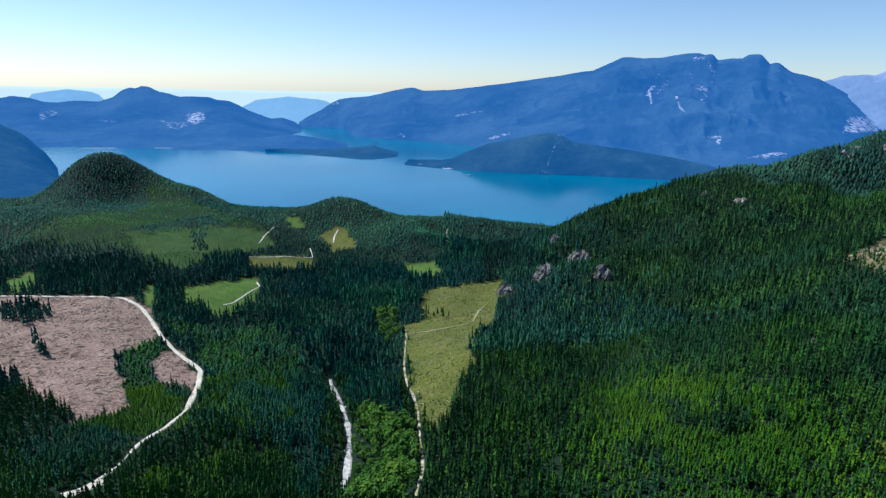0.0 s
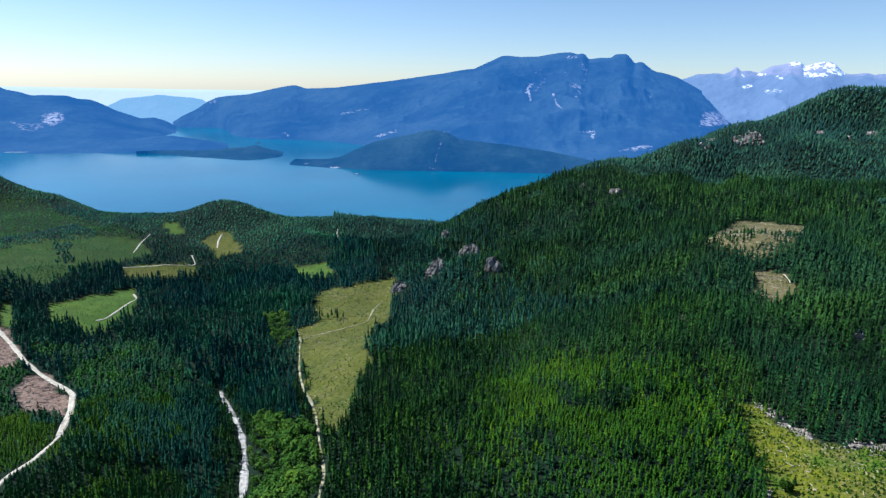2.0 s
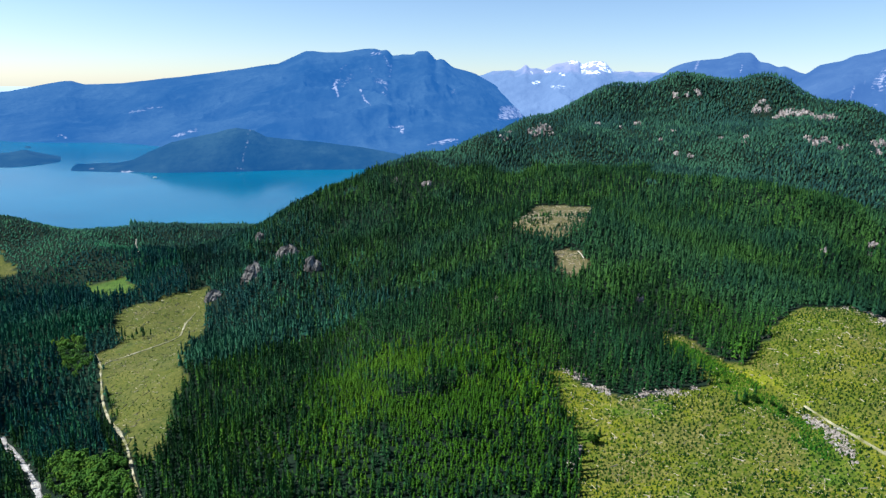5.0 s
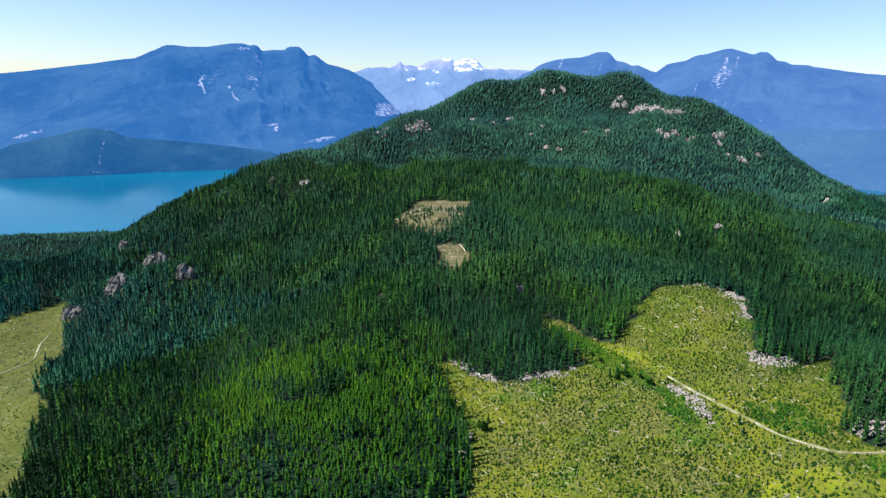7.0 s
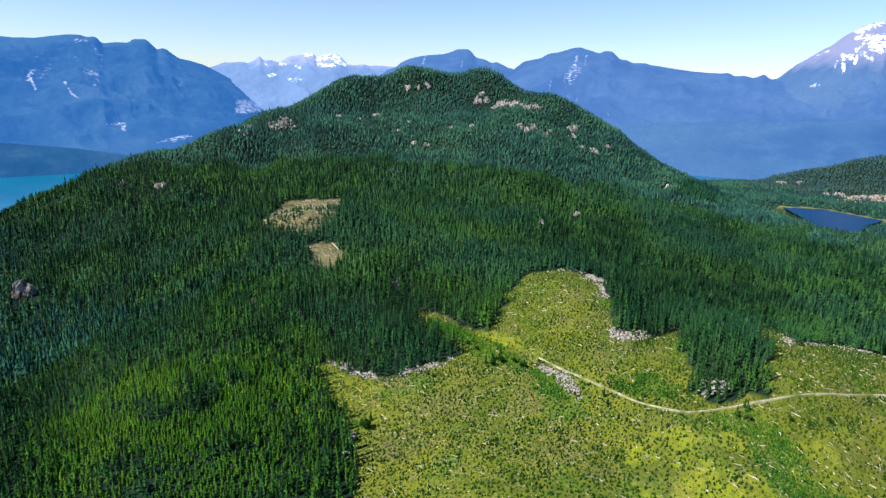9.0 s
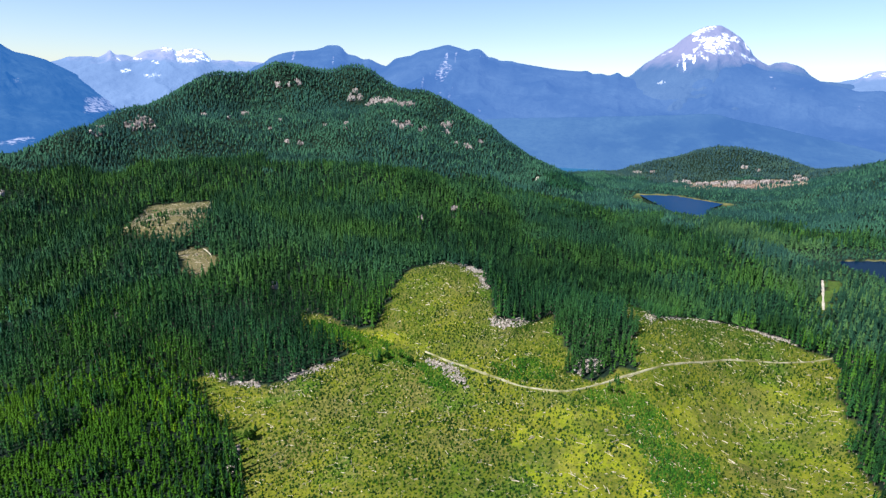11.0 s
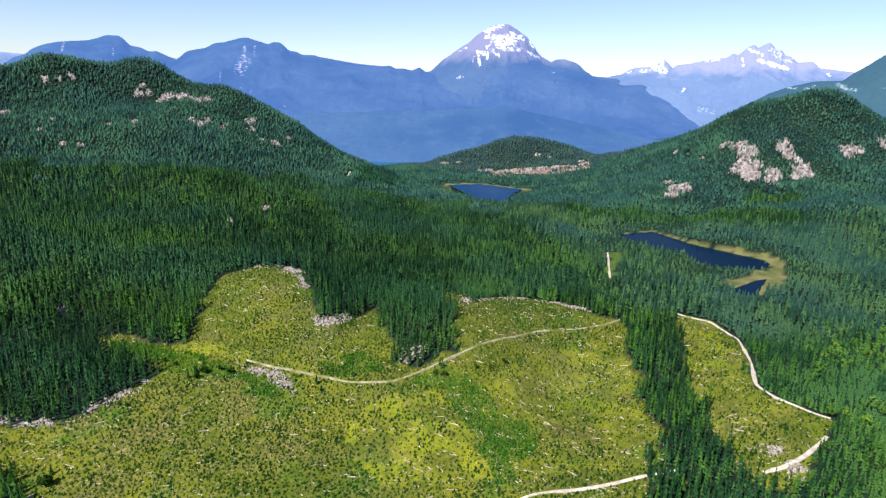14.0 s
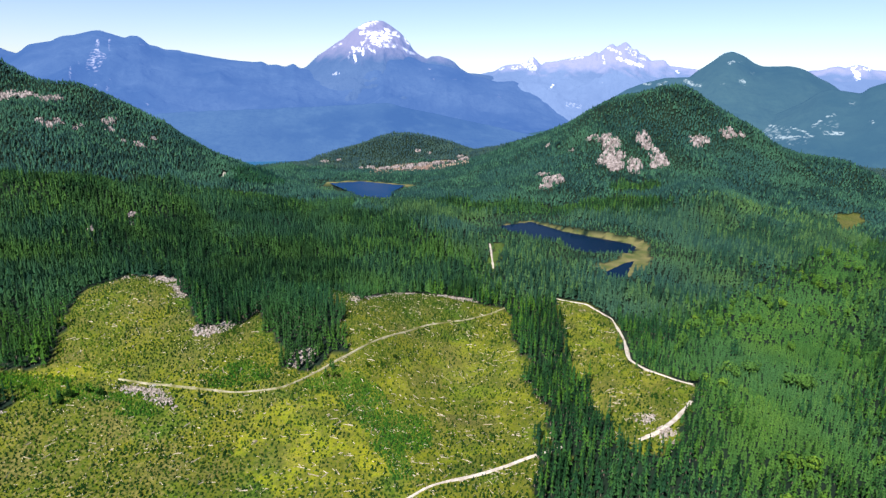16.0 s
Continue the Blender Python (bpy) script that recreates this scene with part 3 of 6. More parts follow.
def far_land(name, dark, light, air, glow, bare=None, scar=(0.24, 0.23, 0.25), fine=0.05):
    """Distant range; blue summer haze is put into its base colours and emission. bare: heights between which rock takes
    over, and its colour; scar: colour of slides, cuts or snow.
    """
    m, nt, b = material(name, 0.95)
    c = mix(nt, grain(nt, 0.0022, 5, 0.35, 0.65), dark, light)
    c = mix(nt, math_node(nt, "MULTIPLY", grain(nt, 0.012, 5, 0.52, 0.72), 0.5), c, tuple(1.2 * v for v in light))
    c = mix(nt, math_node(nt, "MULTIPLY", grain(nt, 0.05, 4, 0.45, 0.65), 0.3), c, dark)
    if bare:
        g = nt.nodes.new("ShaderNodeNewGeometry")
        s = nt.nodes.new("ShaderNodeSeparateXYZ")
        nt.links.new(g.outputs["Position"], s.inputs[0])
        edge = math_node(nt, "ADD", s.outputs[2], math_node(nt, "MULTIPLY", grain(nt, 0.010, 5, 0.3, 0.7), 70.0))
        r = nt.nodes.new("ShaderNodeMapRange")
        r.inputs[1].default_value, r.inputs[2].default_value = bare[0], bare[1]
        nt.links.new(edge, r.inputs[0])
        c = mix(nt, r.outputs[0], c, bare[2])
    edge = math_node(nt, "MULTIPLY", attribute(nt, "scar"), math_node(nt, "ADD", math_node(nt, "MULTIPLY", grain(nt, fine, 7, 0.40, 0.60, (1.0, 1.0, 0.55)), 1.1), 0.12))
    r = nt.nodes.new("ShaderNodeMapRange")
    r.inputs[1].default_value, r.inputs[2].default_value = 0.34, 0.85
    nt.links.new(edge, r.inputs[0])
    c = mix(nt, r.outputs[0], c, scar)
    nt.links.new(c, b.inputs["Base Color"])
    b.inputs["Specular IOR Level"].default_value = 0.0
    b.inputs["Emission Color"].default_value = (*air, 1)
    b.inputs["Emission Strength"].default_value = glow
    bump(nt, b, grain(nt, 0.014, 6, 0.2, 0.8), 0.7 if bare else 0.5, 26.0 if bare else 18.0)
    return m


# ---- ground, sea and lakes ----
def build_ground():
    turn = np.radians(np.concatenate([np.arange(-130, 44, 0.4), np.arange(44, 230, 3.0)]))
    ring = np.concatenate([[0, 60, 120, 170], 200 * 1.0115 ** np.arange(0, 234)])
    a, r = np.meshgrid(turn, ring)
    x, y = -np.sin(a) * r, np.cos(a) * r
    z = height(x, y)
    nr, na = x.shape
    idx = np.arange(nr * na).reshape(nr, na)
    q = np.stack([idx[:-1], np.roll(idx, -1, 1)[:-1], np.roll(idx, -1, 1)[1:], idx[1:]], -1).reshape(-1, 4)
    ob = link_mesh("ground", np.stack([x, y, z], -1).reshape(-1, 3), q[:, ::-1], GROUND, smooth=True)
    x, y = x.ravel(), y.ravel()
    for name, outlines in (("grass", GRASSY + [HILL_CUT, HILL_CUT_LOW, LOW_CUT, GLADE_A]), ("dry", [MEADOW, FAR_GLADE, HILL_CUT, HILL_CUT_LOW, GLADE_C, GLADE_D]), ("bright", [BRIGHT_A, BRIGHT_B, BRIGHT_C, BRIGHT_D, CLEARING_EAST]), ("lush", [GLADE_A, GLADE_B, GLADE_E, GLADE_F, GLADE_G, GLADE_H, FERN_A, FERN_B, FERN_C, FERN_D, FERN_E, FERN_F, FERN_G]), ("glade", [GLADE_A, GLADE_B, GLADE_E, GLADE_F, GLADE_G, GLADE_H, EAST_GLADE]), ("litter", [LITTER]), ("slash", LOGGED), ("marsh", [MARSH, MARSH_FAR])):
        v = np.zeros(x.shape)
        for o in outlines:
            v = np.maximum(v, inside(x, y, o, 7.5) * (0.35 if o in (HILL_CUT, HILL_CUT_LOW) else 1.0) ** (name == "slash") * (0.45 if o is GLADE_A and name != "glade" else 0.6 if o in (BRIGHT_D, CLEARING_EAST) and name == "bright" else 1.0))
        ob.data.attributes.new(name, "FLOAT", "POINT").data.foreach_set("value", v.astype(np.float32))
    return tagged(ob, "rolling forest ground with grassy clearings and logged slopes", "ground", kind="structure")


build_ground()


def build_water(name, outline, level, mat, label):
    bm = bmesh.new()
    cx, cy = np.mean(outline, 0)
    vs = [bm.verts.new((cx + (x - cx) * 1.03, cy + (y - cy) * 1.03, level)) for x, y in outline]
    f = bm.faces.new(vs)
    f.normal_update()
    if f.normal.z < 0:
        f.normal_flip()
    return tagged(part(name, bm, mat, None), label, "water", kind="structure")


build_water("sea_inlet", [(4950 * math.cos(radians(a)), 4950 * math.sin(radians(a))) for a in range(0, 360, 3)], 0.0, SEA, "calm blue sea inlet between forested mountains")
build_water("lake_water", LAKE, LAKE_LEVEL, LAKE_WATER, "small dark blue lake ringed by marsh grass")
build_water("pond_water", POND, LAKE_LEVEL, LAKE_WATER, "little dark pond beside the marsh")
build_water("far_lake_water", LAKE_FAR, FAR_LAKE_LEVEL, FAR_LAKE_WATER, "small blue lake below a low wooded hill")

# ---- distant mountains ----
def mountain(name, label, crest, foot, far, mat, rough=0.12, spur=0.30, bend=1.15, seed=0, step=0.14, patches=(), rows=60, fade=-100, blur=0.7):
    """A range along a run of azimuths. crest: (turn, elevation) of its skyline as seen from the lookout, at distance far; foot: (turn, distance) of its shore."""
    ct, ce = zip(*sorted(crest))
    ft, fr = zip(*sorted(foot))
    a = np.arange(ct[0], ct[-1] + step, step)
    el = np.interp(a, ct, ce) + rough * ((fbm(a * 1.1, a * 0 + seed, 5, seed) - 0.5) * 1.4 + (ridged(a * 2.6, a * 0 + seed, 3, seed + 5) - 0.5) * 0.8)
    for _ in range(2):
        el[1:-1] = 0.25 * el[:-2] + 0.5 * el[1:-1] + 0.25 * el[2:]
    top = EYE[2] + far * np.tan(np.radians(el))
    base = np.interp(a, ft, fr)
    k = np.exp(-0.5 * (np.arange(-40, 41) * step / blur) ** 2)
    soft = lambda v: np.convolve(np.pad(v, 40, mode="edge"), k / k.sum(), "valid")
    base, low = soft(base), soft(top)
    u = np.concatenate([np.linspace(0, 1, rows), [1.03, 1.08, 1.16]])
    U, A = np.meshgrid(u, a, indexing="ij")
    blend = np.clip(U, 0, 1) ** 4
    T, B = low[None] * (1 - blend) + top[None] * blend, np.broadcast_to(base, U.shape)
    R = B + (far - B) * U
    x, y = -np.sin(np.radians(A)) * R, np.cos(np.radians(A)) * R
    n = ridged(x / 520 + 0.5 * fbm(x / 300, y / 300, 2, seed + 9), y / 520 + seed, 5, seed + 3)
    up = np.clip(U, 0, 1)
    sink = np.clip(0.08 * T, 0.5, 6)
    Z = -sink + (T + sink) * up ** bend
    Z = Z + spur * (n - 0.5) * T * np.sin(np.pi * up ** 1.2) * 0.7 * np.clip((T - fade) / 220, 0, 1)
    Z = np.where(U > 1, T - (U - 1) * 900, Z)
    nr, na = U.shape
    idx = np.arange(nr * na).reshape(nr, na)
    q = np.stack([idx[:-1, :-1], idx[:-1, 1:], idx[1:, 1:], idx[1:, :-1]], -1).reshape(-1, 4)
    ob = link_mesh(name, np.stack([x, y, Z], -1).reshape(-1, 3), q, mat, smooth=True)
    rise = np.degrees(np.arctan2(Z - EYE[2], R))
    v = np.zeros(Z.shape)
    wa, we = A + 0.16 * (fbm(A * 4, rise * 4, 3, 57) - 0.5), rise + 0.16 * (fbm(A * 4, rise * 4, 3, 59) - 0.5)
    for a0, e0, a1, e1, width, strength in patches:
        da, de = a1 - a0, e1 - e0
        t = np.clip(((wa - a0) * da + (we - e0) * de) / max(da * da + de * de, 1e-6), 0, 1)
        d = np.hypot(wa - a0 - t * da, we - e0 - t * de) / width
        v = np.maximum(v, strength * np.clip(1.6 - d, 0, 1))
    ob.data.attributes.new("scar", "FLOAT", "POINT").data.foreach_set("value", v.ravel().astype(np.float32))
    return tagged(ob, label, "mountain", kind="structure")


# pale patches on the far slopes: (turn, elevation) of both ends, width in degrees, strength
MAIN_SNOW = [(-17.39, -0.33, -17.93, 0.36, 0.12, 1.0), (-17.62, -0.13, -17.88, -1.00, 0.09, 0.9), (-19.84, -0.46, -20.20, -1.28, 0.08, 0.9),
                  (-20.20, -1.28, -20.78, -1.89, 0.09, 0.7), (-20.60, 1.46, -20.86, 1.23, 0.10, 0.8), (-20.84, 2.59, -21.58, 2.73, 0.12, 0.9),
                  (-21.99, 2.41, -22.39, 1.63, 0.12, 0.6), (-22.60, 1.86, -22.42, 0.69, 0.10, 0.5), (-21.32, 0.34, -22.00, 0.16, 0.24, 0.6),
                  (-21.90, 0.16, -22.23, -0.31, 0.16, 0.6), (-21.57, -0.42, -22.08, -0.79, 0.09, 0.7), (-18.21, -0.12, -18.98, 0.62, 0.39, 0.4),
                  (-17.97, 1.08, -18.67, 1.57, 0.20, 0.4)]
MAIN_CUTS = [(-22.43, -3.64, -23.77, -3.63, 0.10, 0.8), (-23.59, -3.73, -23.53, -4.13, 0.16, 0.9), (-28.10, -0.44, -28.24, -0.53, 0.24, 0.5),
                  (-0.94, -2.62, -3.23, -2.13, 0.12, 0.5), (-3.91, -4.58, -5.81, -4.04, 0.16, 0.6), (4.21, -4.42, 3.81, -4.52, 0.12, 0.7),
                  (10.48, -1.86, 9.77, -1.66, 0.16, 0.5),
             (-32.62, -1.93, -33.96, -1.84, 0.28, 1.2), (-32.57, -2.47, -34.23, -2.22, 0.31, 1.2), (-33.99, -2.18, -35.31, -2.08, 0.20, 1.2),
                  (-27.03, -4.94, -28.54, -4.74, 0.20, 0.8), (-26.03, -5.23, -26.68, -5.01, 0.16, 0.5)]
WEST_CUTS = [(22.11, -3.15, 21.30, -2.96, 0.35, 1.0), (21.78, -3.43, 21.54, -3.24, 0.24, 0.9), (23.78, -3.71, 22.68, -3.71, 0.35, 0.5),
                  (24.39, -3.34, 24.18, -3.34, 0.16, 0.5), (32.69, -2.91, 31.93, -2.70, 0.28, 0.5), (28.73, -3.36, 27.73, -3.37, 0.24, 0.4)]
NORTH_SNOW = [(-38.35, 2.27, -38.99, 2.38, 0.20, 1.0), (-39.41, 1.96, -40.35, 2.22, 0.20, 1.0), (-40.40, 2.22, -41.26, 2.15, 0.24, 1.0),
                  (-41.02, 1.90, -41.73, 1.67, 0.20, 1.1), (-39.42, 1.53, -40.88, 1.46, 0.16, 0.8), (-41.73, 1.72, -42.03, 1.59, 0.08, 1.0),
                  (-36.20, 1.50, -36.60, 1.46, 0.10, 0.8), (-37.51, 1.33, -37.82, 1.20, 0.12, 0.8), (-35.21, 0.45, -35.71, 0.61, 0.14, 0.8),
                  (-36.88, 0.20, -37.89, 0.22, 0.20, 0.5), (-34.95, 1.42, -35.10, 1.32, 0.08, 0.7)]
SHOULDER_SLABS = [(-48.80, 2.53, -48.56, 1.82, 0.08, 0.9), (-52.04, 2.25, -52.04, 1.69, 0.08, 0.6), (-47.35, 1.70, -47.51, 1.51, 0.10, 0.5)]
GRANITE_SLABS = [(-62.06, 2.68, -61.86, 1.93, 0.12, 0.9), (-61.84, 1.75, -61.32, 0.76, 0.35, 0.6), (-62.36, 1.67, -61.62, 0.45, 0.20, 0.6),
                  (-62.90, 2.90, -62.76, 2.11, 0.07, 0.6), (-59.95, 0.64, -59.87, -0.19, 0.10, 0.5), (-60.71, 1.55, -60.53, 0.88, 0.08, 0.5),
                  (-62.74, 0.02, -62.31, -0.89, 0.20, 0.4), (-61.58, -0.60, -61.37, -0.97, 0.12, 0.5), (-65.06, 2.60, -65.32, 2.48, 0.12, 0.5),
                  (-64.99, -2.10, -65.14, -2.00, 0.12, 0.6)]
PENINSULA_CUTS = [(-10.19, -3.89, -9.93, -5.11, 0.10, 0.5), (-9.93, -5.11, -9.36, -6.87, 0.10, 0.5), (-9.01, -7.29, -10.06, -7.41, 0.16, 0.6), (-2.99, -7.55, -3.30, -7.55, 0.10, 0.5), (0.12, -7.38, -0.65, -7.37, 0.10, 0.8), (2.42, -7.03, 2.17, -7.08, 0.08, 0.5)]
PEAK_SNOW = [(-82.66, 4.62, -84.12, 5.15, 0.20, 1.0), (-82.88, 4.20, -83.77, 4.22, 0.20, 0.9), (-84.03, 3.85, -85.01, 4.05, 0.47, 1.2),
                  (-84.99, 4.52, -86.04, 4.16, 0.20, 0.9), (-84.21, 3.29, -85.79, 3.22, 0.20, 0.8), (-83.20, 3.74, -82.92, 3.36, 0.16, 0.7),
                  (-82.13, 2.96, -82.94, 2.79, 0.20, 0.7), (-82.93, 2.98, -82.96, 2.31, 0.10, 0.9), (-82.13, 2.96, -82.33, 1.82, 0.10, 0.8),
                  (-81.75, 2.57, -81.64, 1.51, 0.08, 0.6), (-86.29, 3.14, -87.41, 2.54, 0.10, 0.9), (-86.59, 3.89, -87.02, 3.34, 0.12, 0.8),
                  (-83.32, 3.08, -83.84, 2.71, 0.24, 0.6), (-80.44, 2.87, -81.12, 3.32, 0.12, 0.5), (-80.41, 0.71, -81.11, 0.87, 0.20, 0.4)]
FRONT_SNOW = [(-85.93, 2.52, -86.33, 2.48, 0.10, 1.0), (-88.81, 1.38, -88.91, 1.38, 0.08, 1.0), (-91.07, 0.52, -91.17, 0.53, 0.08, 0.6),
                  (-89.17, 0.48, -89.37, 0.48, 0.12, 0.5), (-95.06, -0.71, -95.18, -0.94, 0.12, 0.5)]
EAST_SNOW = [(-97.09, 1.94, -98.09, 1.67, 0.24, 1.0), (-97.80, 2.43, -97.95, 1.48, 0.16, 0.9), (-104.28, 3.45, -105.36, 2.91, 0.08, 1.0),
                  (-105.20, 2.54, -107.21, 1.96, 0.14, 1.2), (-105.97, 3.28, -107.33, 2.56, 0.31, 0.5), (-103.92, 2.71, -104.11, 2.11, 0.08, 0.9),
                  (-99.86, 0.27, -99.64, -0.12, 0.08, 0.9), (-110.05, 1.59, -110.25, 1.46, 0.10, 1.0), (-101.22, 2.44, -102.17, 2.59, 0.12, 0.6),
                  (-96.11, 1.64, -96.85, 1.70, 0.16, 0.6), (-95.12, 1.47, -95.46, 1.62, 0.12, 0.6), (-103.57, 0.11, -104.24, 0.60, 0.20, 0.4),
                  (-101.26, -1.39, -102.25, -1.51, 0.28, 0.4), (-122.64, 1.97, -122.97, 1.24, 0.20, 0.9), (-122.19, 2.05, -123.65, 1.86, 0.12, 0.6)]
DOME_SLABS = [(-107.54, 0.53, -108.09, 0.50, 0.10, 0.9), (-108.69, 0.46, -109.34, 0.75, 0.10, 0.8), (-110.76, 0.83, -111.31, 0.66, 0.12, 1.1),
                  (-111.24, 0.52, -112.04, 0.44, 0.10, 1.0), (-114.97, 0.91, -115.29, 0.69, 0.16, 1.0), (-113.95, 2.30, -114.28, 2.35, 0.12, 0.9),
                  (-114.70, 2.35, -114.86, 2.40, 0.08, 0.6), (-115.67, 1.53, -115.80, 1.53, 0.08, 0.7), (-104.29, -1.07, -104.75, -0.77, 0.12, 0.8),
                  (-102.56, -2.38, -102.08, -2.59, 0.12, 0.8), (-113.53, 0.65, -114.38, 0.58, 0.10, 0.5)]
PLAIN_FIELDS = [(-115.83, -2.39, -116.86, -2.29, 0.12, 1.0), (-117.17, -2.46, -118.01, -2.64, 0.08, 0.8), (-116.84, -3.65, -119.04, -3.39, 0.10, 0.8),
                  (-119.04, -3.39, -120.78, -3.20, 0.10, 0.8), (-121.52, -3.02, -122.69, -2.87, 0.12, 1.0), (-119.13, -2.63, -120.37, -3.00, 0.08, 0.8),
                  (-120.59, -2.47, -121.06, -2.01, 0.12, 0.7), (-121.49, -1.65, -121.85, -1.54, 0.16, 0.7), (-124.27, -1.90, -124.41, -1.85, 0.16, 0.7),
                  (-122.71, -0.71, -122.99, -0.66, 0.16, 0.5), (-117.60, -3.20, -118.60, -3.10, 0.63, 0.5), (-119.30, -3.77, -120.25, -3.54, 0.39, 0.4),
                  (-121.43, -2.47, -121.97, -2.31, 0.47, 0.4)]

# air and glow: haze of each distance, emitted by the slopes themselves
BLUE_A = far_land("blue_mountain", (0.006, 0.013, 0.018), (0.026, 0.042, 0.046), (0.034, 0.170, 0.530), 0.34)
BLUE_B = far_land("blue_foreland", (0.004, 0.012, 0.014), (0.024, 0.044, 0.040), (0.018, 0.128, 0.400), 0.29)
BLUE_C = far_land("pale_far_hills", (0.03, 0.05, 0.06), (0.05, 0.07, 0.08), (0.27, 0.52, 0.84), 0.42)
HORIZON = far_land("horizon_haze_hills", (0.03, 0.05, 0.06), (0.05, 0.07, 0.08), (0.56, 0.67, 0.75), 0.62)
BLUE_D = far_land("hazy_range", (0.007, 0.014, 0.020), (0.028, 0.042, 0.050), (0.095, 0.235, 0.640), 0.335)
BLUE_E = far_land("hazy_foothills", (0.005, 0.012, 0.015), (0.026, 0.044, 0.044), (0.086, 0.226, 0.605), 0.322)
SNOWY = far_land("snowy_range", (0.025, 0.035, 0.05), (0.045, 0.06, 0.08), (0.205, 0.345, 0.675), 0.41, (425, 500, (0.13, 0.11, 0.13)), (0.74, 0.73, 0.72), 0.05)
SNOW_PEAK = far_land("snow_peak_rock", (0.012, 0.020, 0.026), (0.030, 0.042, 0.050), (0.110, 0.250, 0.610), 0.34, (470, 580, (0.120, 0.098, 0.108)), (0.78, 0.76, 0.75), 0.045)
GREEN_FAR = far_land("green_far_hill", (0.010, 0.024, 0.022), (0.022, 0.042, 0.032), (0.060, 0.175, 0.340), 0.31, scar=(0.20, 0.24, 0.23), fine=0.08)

# added ring that closes the view; its pale glow imitates haze over the sea
mountain("backdrop_hills", "added ring of low hills, glowing pale as horizon haze", [(-180, -0.4), (-150, 1.5), (-128, 0.8), (-60, 0.4), (0, -0.7), (14, -0.75), (40, -0.75), (90, 1.0), (150, 1.2), (180, -0.4)], [(-180, 4700), (180, 4700)], 4940, HORIZON, 0.05, 0.05, seed=1, step=1.0, rows=12)
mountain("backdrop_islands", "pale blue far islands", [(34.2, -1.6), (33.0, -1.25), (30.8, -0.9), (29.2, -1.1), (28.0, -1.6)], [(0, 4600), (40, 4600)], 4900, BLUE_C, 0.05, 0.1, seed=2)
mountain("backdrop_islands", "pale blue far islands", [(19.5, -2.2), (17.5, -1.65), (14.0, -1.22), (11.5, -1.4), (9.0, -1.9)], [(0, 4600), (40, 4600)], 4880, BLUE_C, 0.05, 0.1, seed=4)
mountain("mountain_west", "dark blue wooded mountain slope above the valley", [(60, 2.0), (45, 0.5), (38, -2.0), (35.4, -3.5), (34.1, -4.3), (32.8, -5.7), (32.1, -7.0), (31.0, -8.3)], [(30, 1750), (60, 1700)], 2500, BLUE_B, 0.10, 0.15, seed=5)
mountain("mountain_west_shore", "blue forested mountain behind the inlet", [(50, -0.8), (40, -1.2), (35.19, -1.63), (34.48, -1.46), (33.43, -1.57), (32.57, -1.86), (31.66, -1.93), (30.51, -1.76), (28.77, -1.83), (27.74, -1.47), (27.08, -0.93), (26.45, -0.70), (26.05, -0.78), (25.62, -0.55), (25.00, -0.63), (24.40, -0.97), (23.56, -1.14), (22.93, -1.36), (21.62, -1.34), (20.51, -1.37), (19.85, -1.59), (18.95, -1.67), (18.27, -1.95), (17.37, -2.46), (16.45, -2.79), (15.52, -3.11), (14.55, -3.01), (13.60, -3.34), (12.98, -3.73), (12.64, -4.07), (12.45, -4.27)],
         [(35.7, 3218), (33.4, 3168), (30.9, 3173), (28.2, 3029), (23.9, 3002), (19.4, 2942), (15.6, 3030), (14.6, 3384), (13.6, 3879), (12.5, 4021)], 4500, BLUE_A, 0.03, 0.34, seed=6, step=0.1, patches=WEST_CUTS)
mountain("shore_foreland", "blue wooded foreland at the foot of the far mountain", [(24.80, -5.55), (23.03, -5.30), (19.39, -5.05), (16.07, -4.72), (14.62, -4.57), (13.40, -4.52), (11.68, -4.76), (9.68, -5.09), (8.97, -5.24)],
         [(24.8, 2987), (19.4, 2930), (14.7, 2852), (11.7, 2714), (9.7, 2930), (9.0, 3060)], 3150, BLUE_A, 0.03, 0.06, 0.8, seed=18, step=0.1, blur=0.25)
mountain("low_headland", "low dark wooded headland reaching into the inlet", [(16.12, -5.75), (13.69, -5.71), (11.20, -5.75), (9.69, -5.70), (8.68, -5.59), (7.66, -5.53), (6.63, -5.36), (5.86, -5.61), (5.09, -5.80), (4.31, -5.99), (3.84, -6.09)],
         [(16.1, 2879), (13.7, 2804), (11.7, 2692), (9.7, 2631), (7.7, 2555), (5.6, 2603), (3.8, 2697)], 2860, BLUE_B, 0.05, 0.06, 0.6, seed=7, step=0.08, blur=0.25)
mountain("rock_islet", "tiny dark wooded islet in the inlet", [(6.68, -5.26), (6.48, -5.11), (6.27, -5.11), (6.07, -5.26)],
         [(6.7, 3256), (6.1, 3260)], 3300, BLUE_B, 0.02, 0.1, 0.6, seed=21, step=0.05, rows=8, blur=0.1)
